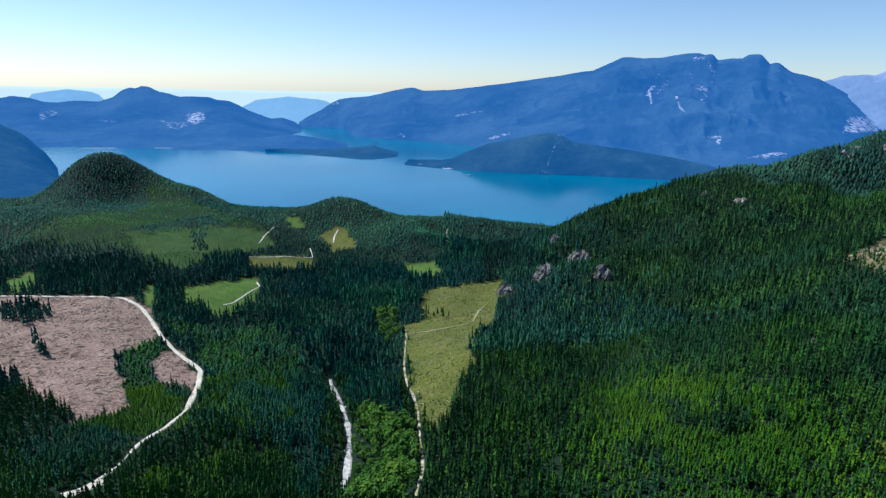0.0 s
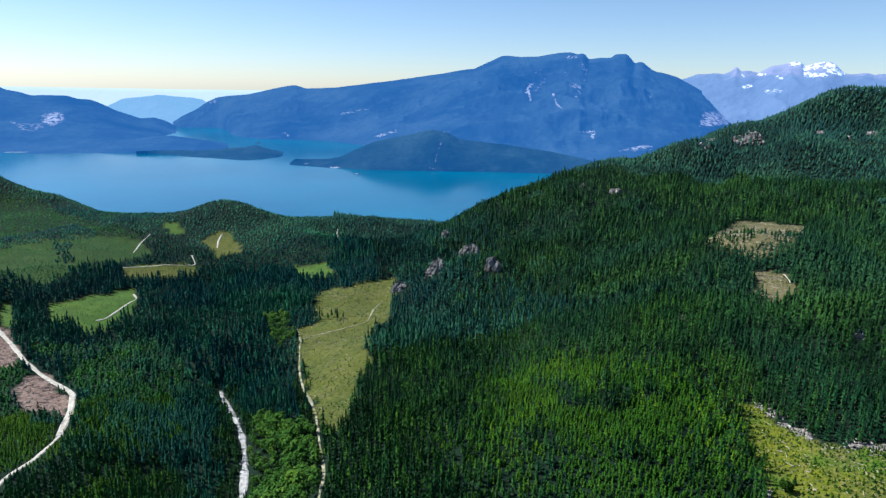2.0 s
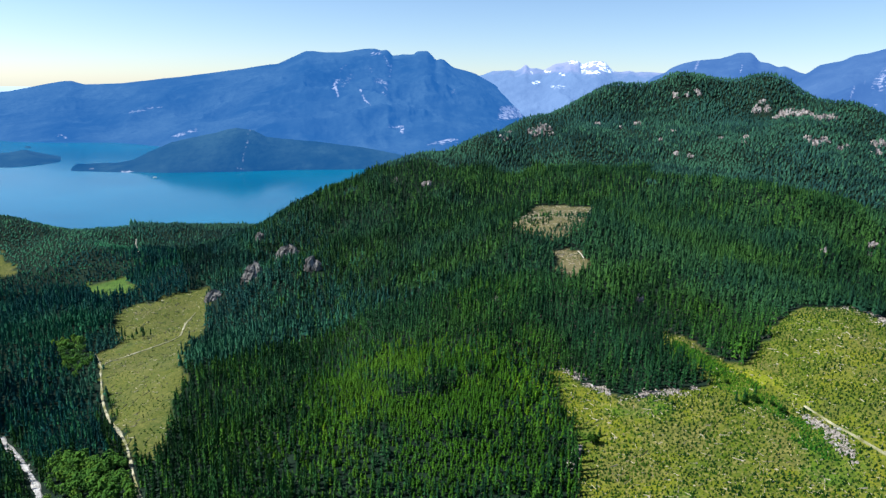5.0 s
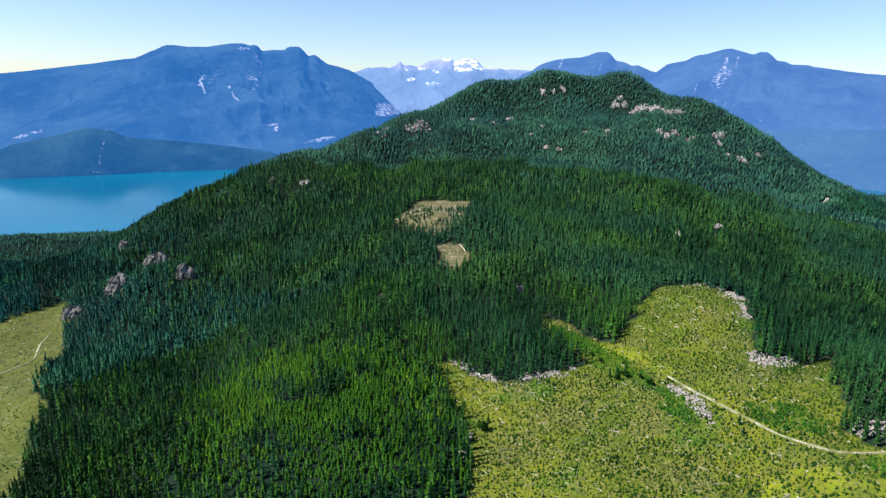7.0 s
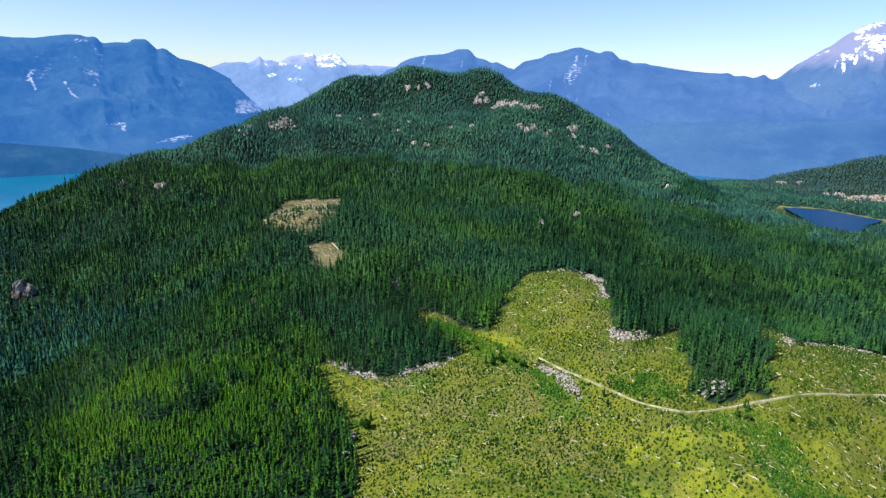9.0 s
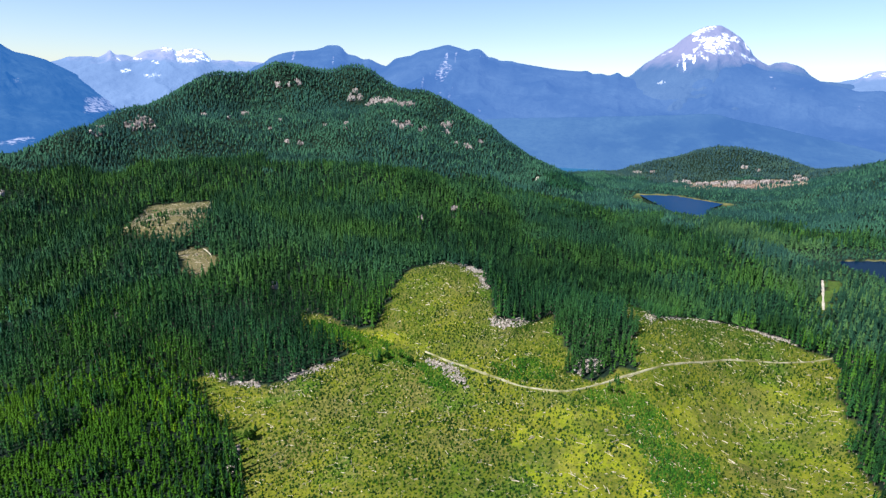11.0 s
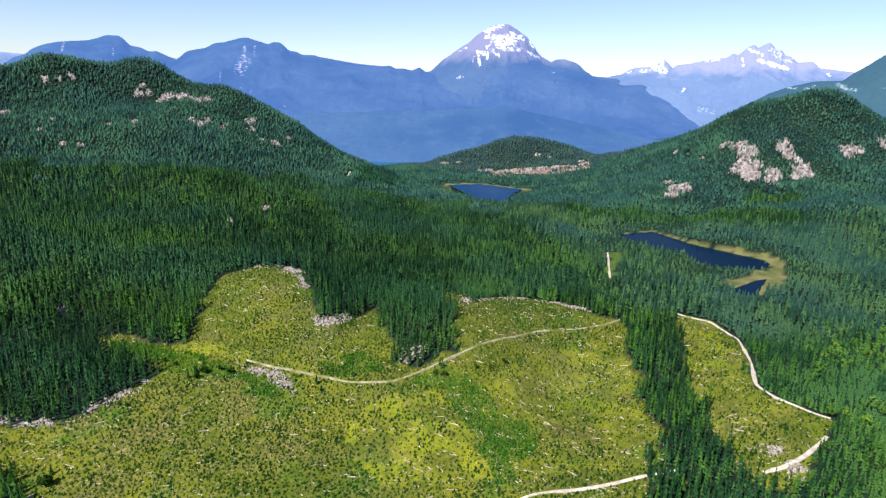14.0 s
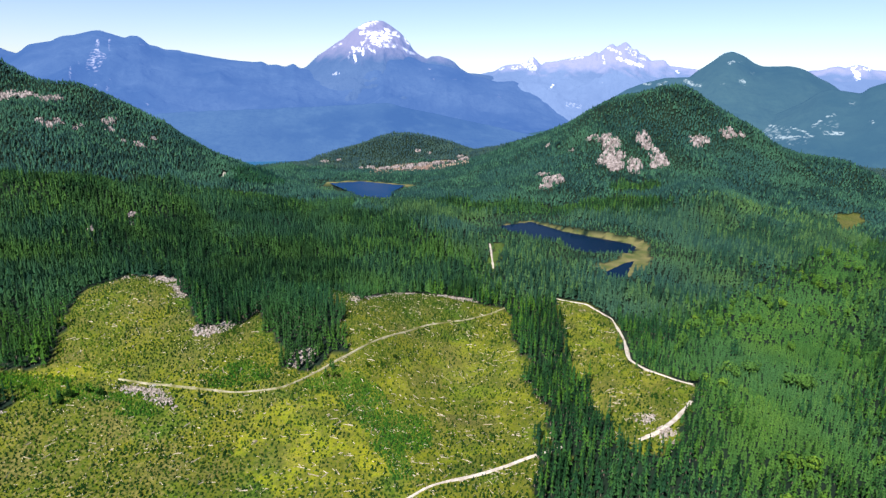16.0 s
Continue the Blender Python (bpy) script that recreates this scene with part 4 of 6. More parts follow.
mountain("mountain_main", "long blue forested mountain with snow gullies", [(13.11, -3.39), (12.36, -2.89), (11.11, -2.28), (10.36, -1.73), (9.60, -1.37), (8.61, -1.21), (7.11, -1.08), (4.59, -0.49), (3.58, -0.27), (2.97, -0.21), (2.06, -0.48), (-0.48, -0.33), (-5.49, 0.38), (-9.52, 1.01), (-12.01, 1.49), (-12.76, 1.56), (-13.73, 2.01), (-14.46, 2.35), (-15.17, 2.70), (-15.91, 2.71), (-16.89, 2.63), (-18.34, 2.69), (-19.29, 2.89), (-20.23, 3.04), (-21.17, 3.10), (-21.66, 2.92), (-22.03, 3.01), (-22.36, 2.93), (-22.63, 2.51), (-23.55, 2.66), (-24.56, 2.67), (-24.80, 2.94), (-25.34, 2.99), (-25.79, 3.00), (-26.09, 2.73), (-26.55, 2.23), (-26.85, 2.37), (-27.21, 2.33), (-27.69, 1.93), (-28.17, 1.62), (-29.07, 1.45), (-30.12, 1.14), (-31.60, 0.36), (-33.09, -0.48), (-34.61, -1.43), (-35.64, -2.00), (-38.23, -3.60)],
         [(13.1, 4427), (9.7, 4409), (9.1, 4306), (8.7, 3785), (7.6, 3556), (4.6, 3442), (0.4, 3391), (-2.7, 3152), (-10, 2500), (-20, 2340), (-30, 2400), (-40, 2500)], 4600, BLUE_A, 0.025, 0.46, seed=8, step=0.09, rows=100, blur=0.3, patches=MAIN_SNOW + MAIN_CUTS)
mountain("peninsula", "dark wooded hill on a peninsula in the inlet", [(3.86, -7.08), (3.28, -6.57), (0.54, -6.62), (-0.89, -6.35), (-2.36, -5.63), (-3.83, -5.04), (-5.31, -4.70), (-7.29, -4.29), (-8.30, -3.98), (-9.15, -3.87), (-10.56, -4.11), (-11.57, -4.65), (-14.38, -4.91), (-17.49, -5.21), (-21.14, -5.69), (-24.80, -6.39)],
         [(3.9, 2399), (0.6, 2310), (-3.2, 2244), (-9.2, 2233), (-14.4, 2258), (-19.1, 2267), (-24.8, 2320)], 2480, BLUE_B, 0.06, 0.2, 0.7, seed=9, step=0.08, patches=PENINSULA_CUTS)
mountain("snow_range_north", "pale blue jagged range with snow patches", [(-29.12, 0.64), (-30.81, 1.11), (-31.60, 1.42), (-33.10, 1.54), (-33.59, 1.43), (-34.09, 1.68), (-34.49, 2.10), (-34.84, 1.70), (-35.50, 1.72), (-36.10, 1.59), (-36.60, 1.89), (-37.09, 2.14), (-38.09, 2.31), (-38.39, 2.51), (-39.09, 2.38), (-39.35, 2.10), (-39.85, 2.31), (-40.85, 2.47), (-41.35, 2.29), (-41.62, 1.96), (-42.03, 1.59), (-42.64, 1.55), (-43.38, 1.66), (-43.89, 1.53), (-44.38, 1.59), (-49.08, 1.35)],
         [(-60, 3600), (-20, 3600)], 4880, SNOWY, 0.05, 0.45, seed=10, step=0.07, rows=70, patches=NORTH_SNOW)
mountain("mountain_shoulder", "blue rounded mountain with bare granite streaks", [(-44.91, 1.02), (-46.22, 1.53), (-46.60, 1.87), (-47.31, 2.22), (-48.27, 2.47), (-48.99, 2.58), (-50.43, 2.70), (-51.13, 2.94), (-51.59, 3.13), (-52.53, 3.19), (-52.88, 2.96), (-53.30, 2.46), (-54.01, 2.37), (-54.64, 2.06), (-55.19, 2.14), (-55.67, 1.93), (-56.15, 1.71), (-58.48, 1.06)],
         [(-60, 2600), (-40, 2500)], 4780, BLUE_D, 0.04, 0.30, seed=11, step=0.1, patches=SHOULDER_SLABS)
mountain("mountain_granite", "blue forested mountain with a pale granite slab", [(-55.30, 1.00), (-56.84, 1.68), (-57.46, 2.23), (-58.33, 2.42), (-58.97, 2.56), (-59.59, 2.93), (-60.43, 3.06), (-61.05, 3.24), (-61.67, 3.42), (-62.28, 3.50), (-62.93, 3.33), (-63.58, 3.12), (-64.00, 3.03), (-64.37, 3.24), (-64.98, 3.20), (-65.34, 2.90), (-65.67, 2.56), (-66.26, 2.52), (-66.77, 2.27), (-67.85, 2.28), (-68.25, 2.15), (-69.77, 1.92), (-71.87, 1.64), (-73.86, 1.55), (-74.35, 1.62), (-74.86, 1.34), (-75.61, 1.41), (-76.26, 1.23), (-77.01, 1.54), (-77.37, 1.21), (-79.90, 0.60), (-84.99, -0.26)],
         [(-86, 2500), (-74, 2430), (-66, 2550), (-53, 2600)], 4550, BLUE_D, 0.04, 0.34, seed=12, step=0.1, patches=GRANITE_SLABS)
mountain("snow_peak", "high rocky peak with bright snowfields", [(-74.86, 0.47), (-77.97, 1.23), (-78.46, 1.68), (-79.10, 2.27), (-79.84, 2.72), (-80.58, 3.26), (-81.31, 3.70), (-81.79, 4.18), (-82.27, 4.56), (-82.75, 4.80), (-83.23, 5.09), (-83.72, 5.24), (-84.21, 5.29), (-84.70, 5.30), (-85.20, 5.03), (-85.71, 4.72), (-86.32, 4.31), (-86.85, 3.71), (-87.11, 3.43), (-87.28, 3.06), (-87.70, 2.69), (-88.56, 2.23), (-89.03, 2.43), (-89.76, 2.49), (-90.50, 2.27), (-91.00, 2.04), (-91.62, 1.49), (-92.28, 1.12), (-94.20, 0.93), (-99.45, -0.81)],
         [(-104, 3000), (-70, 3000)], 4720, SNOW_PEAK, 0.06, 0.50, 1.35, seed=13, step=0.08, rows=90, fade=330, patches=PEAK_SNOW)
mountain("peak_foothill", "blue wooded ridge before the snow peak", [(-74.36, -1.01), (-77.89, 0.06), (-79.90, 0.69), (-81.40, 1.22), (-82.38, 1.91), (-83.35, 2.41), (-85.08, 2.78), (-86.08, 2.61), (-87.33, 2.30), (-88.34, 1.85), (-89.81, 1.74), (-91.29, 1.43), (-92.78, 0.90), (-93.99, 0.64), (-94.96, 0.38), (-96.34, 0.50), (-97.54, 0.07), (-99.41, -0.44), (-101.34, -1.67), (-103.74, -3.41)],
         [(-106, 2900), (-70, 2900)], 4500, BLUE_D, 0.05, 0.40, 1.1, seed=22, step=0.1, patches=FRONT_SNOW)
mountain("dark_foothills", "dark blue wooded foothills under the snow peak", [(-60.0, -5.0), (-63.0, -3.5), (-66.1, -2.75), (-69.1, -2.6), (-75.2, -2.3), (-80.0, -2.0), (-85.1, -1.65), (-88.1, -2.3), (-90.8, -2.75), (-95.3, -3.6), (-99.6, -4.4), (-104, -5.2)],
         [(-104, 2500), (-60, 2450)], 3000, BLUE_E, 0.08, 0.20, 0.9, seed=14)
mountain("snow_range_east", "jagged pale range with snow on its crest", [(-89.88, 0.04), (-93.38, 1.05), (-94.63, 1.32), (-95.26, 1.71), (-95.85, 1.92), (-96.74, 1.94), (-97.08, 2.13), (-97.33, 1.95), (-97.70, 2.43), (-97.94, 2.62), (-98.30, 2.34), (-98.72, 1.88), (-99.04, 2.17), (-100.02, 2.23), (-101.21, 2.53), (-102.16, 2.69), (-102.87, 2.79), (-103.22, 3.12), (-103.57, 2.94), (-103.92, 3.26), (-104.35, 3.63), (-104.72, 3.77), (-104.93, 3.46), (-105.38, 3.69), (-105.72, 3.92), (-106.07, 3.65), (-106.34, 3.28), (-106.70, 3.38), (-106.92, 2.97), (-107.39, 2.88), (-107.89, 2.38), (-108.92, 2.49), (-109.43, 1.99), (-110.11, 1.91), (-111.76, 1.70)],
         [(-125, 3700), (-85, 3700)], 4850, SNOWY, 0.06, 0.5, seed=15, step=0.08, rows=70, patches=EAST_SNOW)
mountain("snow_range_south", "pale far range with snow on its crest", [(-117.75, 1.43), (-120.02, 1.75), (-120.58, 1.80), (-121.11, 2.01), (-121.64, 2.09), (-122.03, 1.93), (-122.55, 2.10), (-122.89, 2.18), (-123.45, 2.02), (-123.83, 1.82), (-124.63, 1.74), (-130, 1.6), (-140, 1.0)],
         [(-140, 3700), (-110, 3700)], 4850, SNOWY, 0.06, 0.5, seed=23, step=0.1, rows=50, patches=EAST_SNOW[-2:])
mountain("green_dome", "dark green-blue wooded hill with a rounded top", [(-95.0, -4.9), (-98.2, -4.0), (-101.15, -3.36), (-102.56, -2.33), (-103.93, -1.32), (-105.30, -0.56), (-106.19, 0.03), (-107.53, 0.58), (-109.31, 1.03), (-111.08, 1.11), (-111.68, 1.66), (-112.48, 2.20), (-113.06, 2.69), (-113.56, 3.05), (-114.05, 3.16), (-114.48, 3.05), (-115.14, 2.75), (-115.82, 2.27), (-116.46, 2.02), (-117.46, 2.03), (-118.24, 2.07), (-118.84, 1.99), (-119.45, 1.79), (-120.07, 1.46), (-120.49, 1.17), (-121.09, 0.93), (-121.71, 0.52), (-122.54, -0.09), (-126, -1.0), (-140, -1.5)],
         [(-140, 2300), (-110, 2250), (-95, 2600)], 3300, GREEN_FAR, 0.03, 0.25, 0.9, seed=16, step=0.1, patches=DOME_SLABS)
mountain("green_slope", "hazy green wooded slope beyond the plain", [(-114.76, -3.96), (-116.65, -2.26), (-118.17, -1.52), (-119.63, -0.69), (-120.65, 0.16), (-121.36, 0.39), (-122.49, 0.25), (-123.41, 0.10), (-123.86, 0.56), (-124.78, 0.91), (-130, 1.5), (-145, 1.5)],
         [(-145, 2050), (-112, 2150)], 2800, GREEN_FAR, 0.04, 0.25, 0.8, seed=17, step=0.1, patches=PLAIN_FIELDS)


# pale gravel, with the blue distance haze added as emission
SHORE = far_land("far_shore_gravel", (0.07, 0.07, 0.07), (0.17, 0.16, 0.15), (0.04, 0.18, 0.46), 0.34)


def build_shore(a0, a1, shift):
    """Pale tidal flat along the foot of the far mountain."""
    a = np.arange(a0, a1, 0.15)
    r = np.interp(a, [10, 13.2, 17.0, 22.6, 30, 50], [4000, 3350, 2950, 3050, 3150, 3200]) - shift + 25 * (fbm(a * 1.3, a * 0, 3, 11) - 0.5)
    w = 4 + 34 * np.clip(fbm(a * 1.4, a * 0 + 5, 3, 12) - 0.35, 0, 1)
    rows_ = []
    for k, z in ((-0.5, -0.3), (0.0, 1.0), (1.2, 2.0)):
        q = r + w * k
        rows_.append(np.stack([-np.sin(np.radians(a)) * q, np.cos(np.radians(a)) * q, np.full(len(a), z)], -1))
    n = len(a)
    idx = np.arange(3 * n).reshape(3, n)
    f = np.stack([idx[:-1, :-1], idx[:-1, 1:], idx[1:, 1:], idx[1:, :-1]], -1).reshape(-1, 4)
    ob = link_mesh("shore", np.concatenate(rows_), f, SHORE)
    tagged(ob, "pale gravel shore at the foot of the far mountain", "shore", kind="structure")


build_shore(15.5, 34.0, 12)


# ---- roads, tracks and the stream bed ----
def ribbon(name, line, width, mat, label, lift=0.5, category="road", wander=0.3):
    pts = np.array(line, float)
    seg = np.hypot(*np.diff(pts, axis=0).T)
    s = np.concatenate([[0], np.cumsum(seg)])
    t = np.arange(0, s[-1], 4.0)
    c = np.stack([np.interp(t, s, pts[:, 0]), np.interp(t, s, pts[:, 1])], -1)
    for _ in range(3):
        c[1:-1] = 0.25 * c[:-2] + 0.5 * c[1:-1] + 0.25 * c[2:]
    d = np.gradient(c, axis=0)
    d /= np.maximum(np.hypot(d[:, 0], d[:, 1]), 1e-6)[:, None]
    side = np.stack([-d[:, 1], d[:, 0]], -1)
    w = width * 0.5 * (1 + wander * 2 * (fbm(t / 11, t * 0, 3, 41) - 0.5))
    cols = []
    for k in (-1.0, -0.5, 0.5, 1.0):
        p = c + side * (w * k)[:, None]
        z = height(p[:, 0], p[:, 1]) + (lift if abs(k) < 0.9 else -0.4)
        cols.append(np.stack([p[:, 0], p[:, 1], z], -1))
    v = np.stack(cols, 1)
    n = len(t)
    idx = np.arange(n * 4).reshape(n, 4)
    q = np.stack([idx[:-1, :-1], idx[1:, :-1], idx[1:, 1:], idx[:-1, 1:]], -1).reshape(-1, 4)
    ob = link_mesh(name, v.reshape(-1, 3), q[:, ::-1], mat)
    return tagged(ob, label, category, kind="structure")


PALE_ROADS = [(ROAD_WEST, 5.8), (ROAD_WEST_LOWER, 3.6), (ROAD_LANDING, 9.0), (ROAD_EAST, 3.0), (ROAD_SOUTH, 2.4), (ROAD_SOUTH_LOOP, 2.8), (ROAD_GLADE, 3.0), (TRACK_A, 2.6), (TRACK_B, 3.2), (TRACK_C, 2.2), (TRACK_D, 3.0), (TRACK_E, 3.4), (TRACK_HILL, 1.0), (ROAD_SADDLE, 5.0)]
DIRT_ROADS = [(ROAD_CLEARING, 1.7), (ROAD_MEADOW, 2.6), (ROAD_MEADOW_SPUR, 2.4)]
for line, width in PALE_ROADS:
    ribbon("logging_road", line, width, GRAVEL, "pale gravel logging road", wander=0.3 if width > 4 else 0.7)
for line, width in DIRT_ROADS:
    ribbon("dirt_road", line, width, DIRT_TRACK, "sandy dirt track through the grass", wander=0.75)
ribbon("stream_bed", STREAM, 5.0, RIVER_STONE, "white stony bed of a mountain stream", 0.6, "stream", 0.8)


# ---- woods ----
def conifers(name, x, y, h, w, tiers, sides, mats, trunk=False, blunt=0.36):
    """Many conifers as one mesh: stacked ragged whorls of branches, closest near the tip, on a tapered trunk."""
    n = len(x)
    z = height(x, y) - 0.3
    loose = 0.65 if blunt > 0.5 else 1.5
    # tint also paints light: sunlit brow, shaded slopes, brighter east and near west
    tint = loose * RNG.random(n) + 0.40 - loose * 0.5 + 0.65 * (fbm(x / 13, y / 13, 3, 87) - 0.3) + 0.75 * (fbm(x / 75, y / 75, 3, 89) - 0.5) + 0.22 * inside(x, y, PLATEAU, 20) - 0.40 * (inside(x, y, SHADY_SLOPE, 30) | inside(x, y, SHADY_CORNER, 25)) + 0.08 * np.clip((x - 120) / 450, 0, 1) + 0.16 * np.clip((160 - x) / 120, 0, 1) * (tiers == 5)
    verts, faces, index, tints, at = [], [], [], [], 0
    # depths of the whorls below the tip and their spread, as shares of height and width
    depth, spread, drop = {1: ((0.75,), (1.0,), 0.75), 2: ((0.42, 0.86), (0.52, 1.0), 0.50), 3: ((0.30, 0.56, 0.88), (0.36, 0.68, 1.0), 0.36), 5: ((0.15, 0.31, 0.48, 0.66, 0.90), (0.24, 0.46, 0.66, 0.84, 1.0), 0.22)}[tiers]
    lean = (RNG.random((n, 2)) - 0.5) * 0.07
    for k in range(tiers):
        s1 = depth[k]
        s0 = max(0.0, s1 - drop)
        rad = w * 0.5 * (spread[k] + (1 - spread[k]) * max(0.0, blunt - 0.36))
        spin = RNG.random(n) * 6.283
        v = np.zeros((n, sides + 1, 3), np.float32)
        v[:, 0] = np.stack([x + lean[:, 0] * h * (1 - s0), y + lean[:, 1] * h * (1 - s0), z + h * (1 - s0)], -1)
        for j in range(sides):
            a = spin + 6.283 * (j + 0.35 * (RNG.random(n) - 0.5)) / sides
            bough = 1.0 if j % 2 == 0 else (0.46 if tiers > 4 else 0.60)
            rr = rad * (0.80 + 0.5 * RNG.random(n)) * bough
            dz = h * (1 - s1) + (0.05 * RNG.random(n) + (0.0 if j % 2 == 0 else 0.05)) * h
            v[:, j + 1] = np.stack([x + lean[:, 0] * h * (1 - s1) + np.cos(a) * rr, y + lean[:, 1] * h * (1 - s1) + np.sin(a) * rr, z + dz], -1)
        base = at + np.arange(n)[:, None] * (sides + 1)
        tri = np.stack([np.stack([base[:, 0], base[:, 0] + 1 + j, base[:, 0] + 1 + (j + 1) % sides], -1) for j in range(sides)], 1)
        verts.append(v.reshape(-1, 3)), faces.append(tri.reshape(-1, 3)), index.append(np.zeros(n * sides, np.int32))
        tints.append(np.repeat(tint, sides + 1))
        at += n * (sides + 1)
    if trunk:
        v = np.zeros((n, 4, 3), np.float32)
        v[:, 0] = np.stack([x, y, z + h * 0.7], -1)
        for j in range(3):
            v[:, j + 1] = np.stack([x + np.cos(2.09 * j) * h * 0.018, y + np.sin(2.09 * j) * h * 0.018, z - 0.2], -1)
        base = at + np.arange(n) * 4
        tri = np.stack([np.stack([base, base + 1 + j, base + 1 + (j + 1) % 3], -1) for j in range(3)], 1)
        verts.append(v.reshape(-1, 3)), faces.append(tri.reshape(-1, 3)), index.append(np.ones(n * 3, np.int32))
        tints.append(np.repeat(tint, 4))
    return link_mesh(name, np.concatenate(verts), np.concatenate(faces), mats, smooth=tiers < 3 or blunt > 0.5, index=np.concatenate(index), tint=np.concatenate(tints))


def scatter(x0, x1, y0, y1, gap):
    gx, gy = np.meshgrid(np.arange(x0, x1, gap), np.arange(y0, y1, gap))
    gx = gx.ravel() + (RNG.random(gx.size) - 0.5) * gap * 0.95
    gy = gy.ravel() + (RNG.random(gy.size) - 0.5) * gap * 0.95
    return gx, gy


OPEN = GRASSY + LOGGED + [MARSH, MARSH_FAR, LAKE, POND, LAKE_FAR]
LINES = [(l, w) for l, w in PALE_ROADS + DIRT_ROADS] + [(STREAM, 5.0)]
OUTCROPS = [(a, b, 2.1 * w, 1.0 * w) for a, b, w in HILL_ROCKS + HILL_ROCKS_WEST] + [(a, b, 2.0 * w, 1.5 * w) for a, b, w in EAST_ROCKS] + [(a, b, 2.6 * w, 1.8 * w) for a, b, w in LOW_ROCKS]


def wooded(x, y):
    ok = np.ones(x.shape, bool)
    for o in OPEN:
        ok &= ~inside(x, y, o, 7.5)
    ok |= inside(x, y, GLADE_CLUMP, 4.0) | inside(x, y, CLEARCUT_CLUMP, 6.0) | inside(x, y, ISLET, 3.0) | inside(x, y, CLEARCUT_CLUMP_SMALL, 3.0)
    cut = np.hypot(x, y) - math.hypot(*np.mean(HILL_CUT, 0))
    ok |= inside(x, y, HILL_CUT, 6) & (fbm(x / 14, y / 14, 2, 73) > 0.62 + 0.2 * np.tanh(cut / 25)) | inside(x, y, HILL_CUT_LOW) & (fbm(x / 10, y / 10, 3, 73) > 0.66)
    ok |= inside(x, y, LOW_CUT) & (fbm(x / 16, y / 16, 3, 69) > 0.62)
    ok &= fbm(x / 11, y / 11, 2, 67) > 0.14
    for line, w in LINES:
        ok &= near_line(x, y, line) > w * 0.5 + 0.7
    for a, b, w, h in OUTCROPS:
        d = math.hypot(a, b)
        across, along = ((x - a) * b - (y - b) * a) / d, ((x - a) * a + (y - b) * b) / d
        ok &= (across / (w * 0.55)) ** 2 + ((along + 5 + h * 0.3) / (h * 0.9 + 9)) ** 2 > 0.60 + 4.4 * (fbm(x / 5, y / 5, 2, 51) - 0.5)
    for a, b, w, _ in CRAGS:
        d = math.hypot(a, b)
        across, along = ((x - a) * b - (y - b) * a) / d, ((x - a) * a + (y - b) * b) / d
        ok &= ((across - 2) / (w * 0.55)) ** 2 + ((along + 4) / 11) ** 2 > 1
    return ok


def stand(r0, r1, gap):
    """Tree places between two distances from the lookout, on dry land within the seen quarter."""
    x, y = scatter(-2100, 2300, -1400, 2300, gap)
    d, a = np.hypot(x, y), np.degrees(np.arctan2(-x, y))
    d = d + np.clip(d - 400, 0, 260) * (fbm(x / 110, y / 110, 3, 21) - 0.5)
    ok = (d > r0) & (d <= r1) & (a > -132) & (a < 42)
    x, y = x[ok], y[ok]
    ok = wooded(x, y)
    x, y = x[ok], y[ok]
    ok = height(x, y) > 2.0
    return x[ok], y[ok]


EDGE_TREES = []


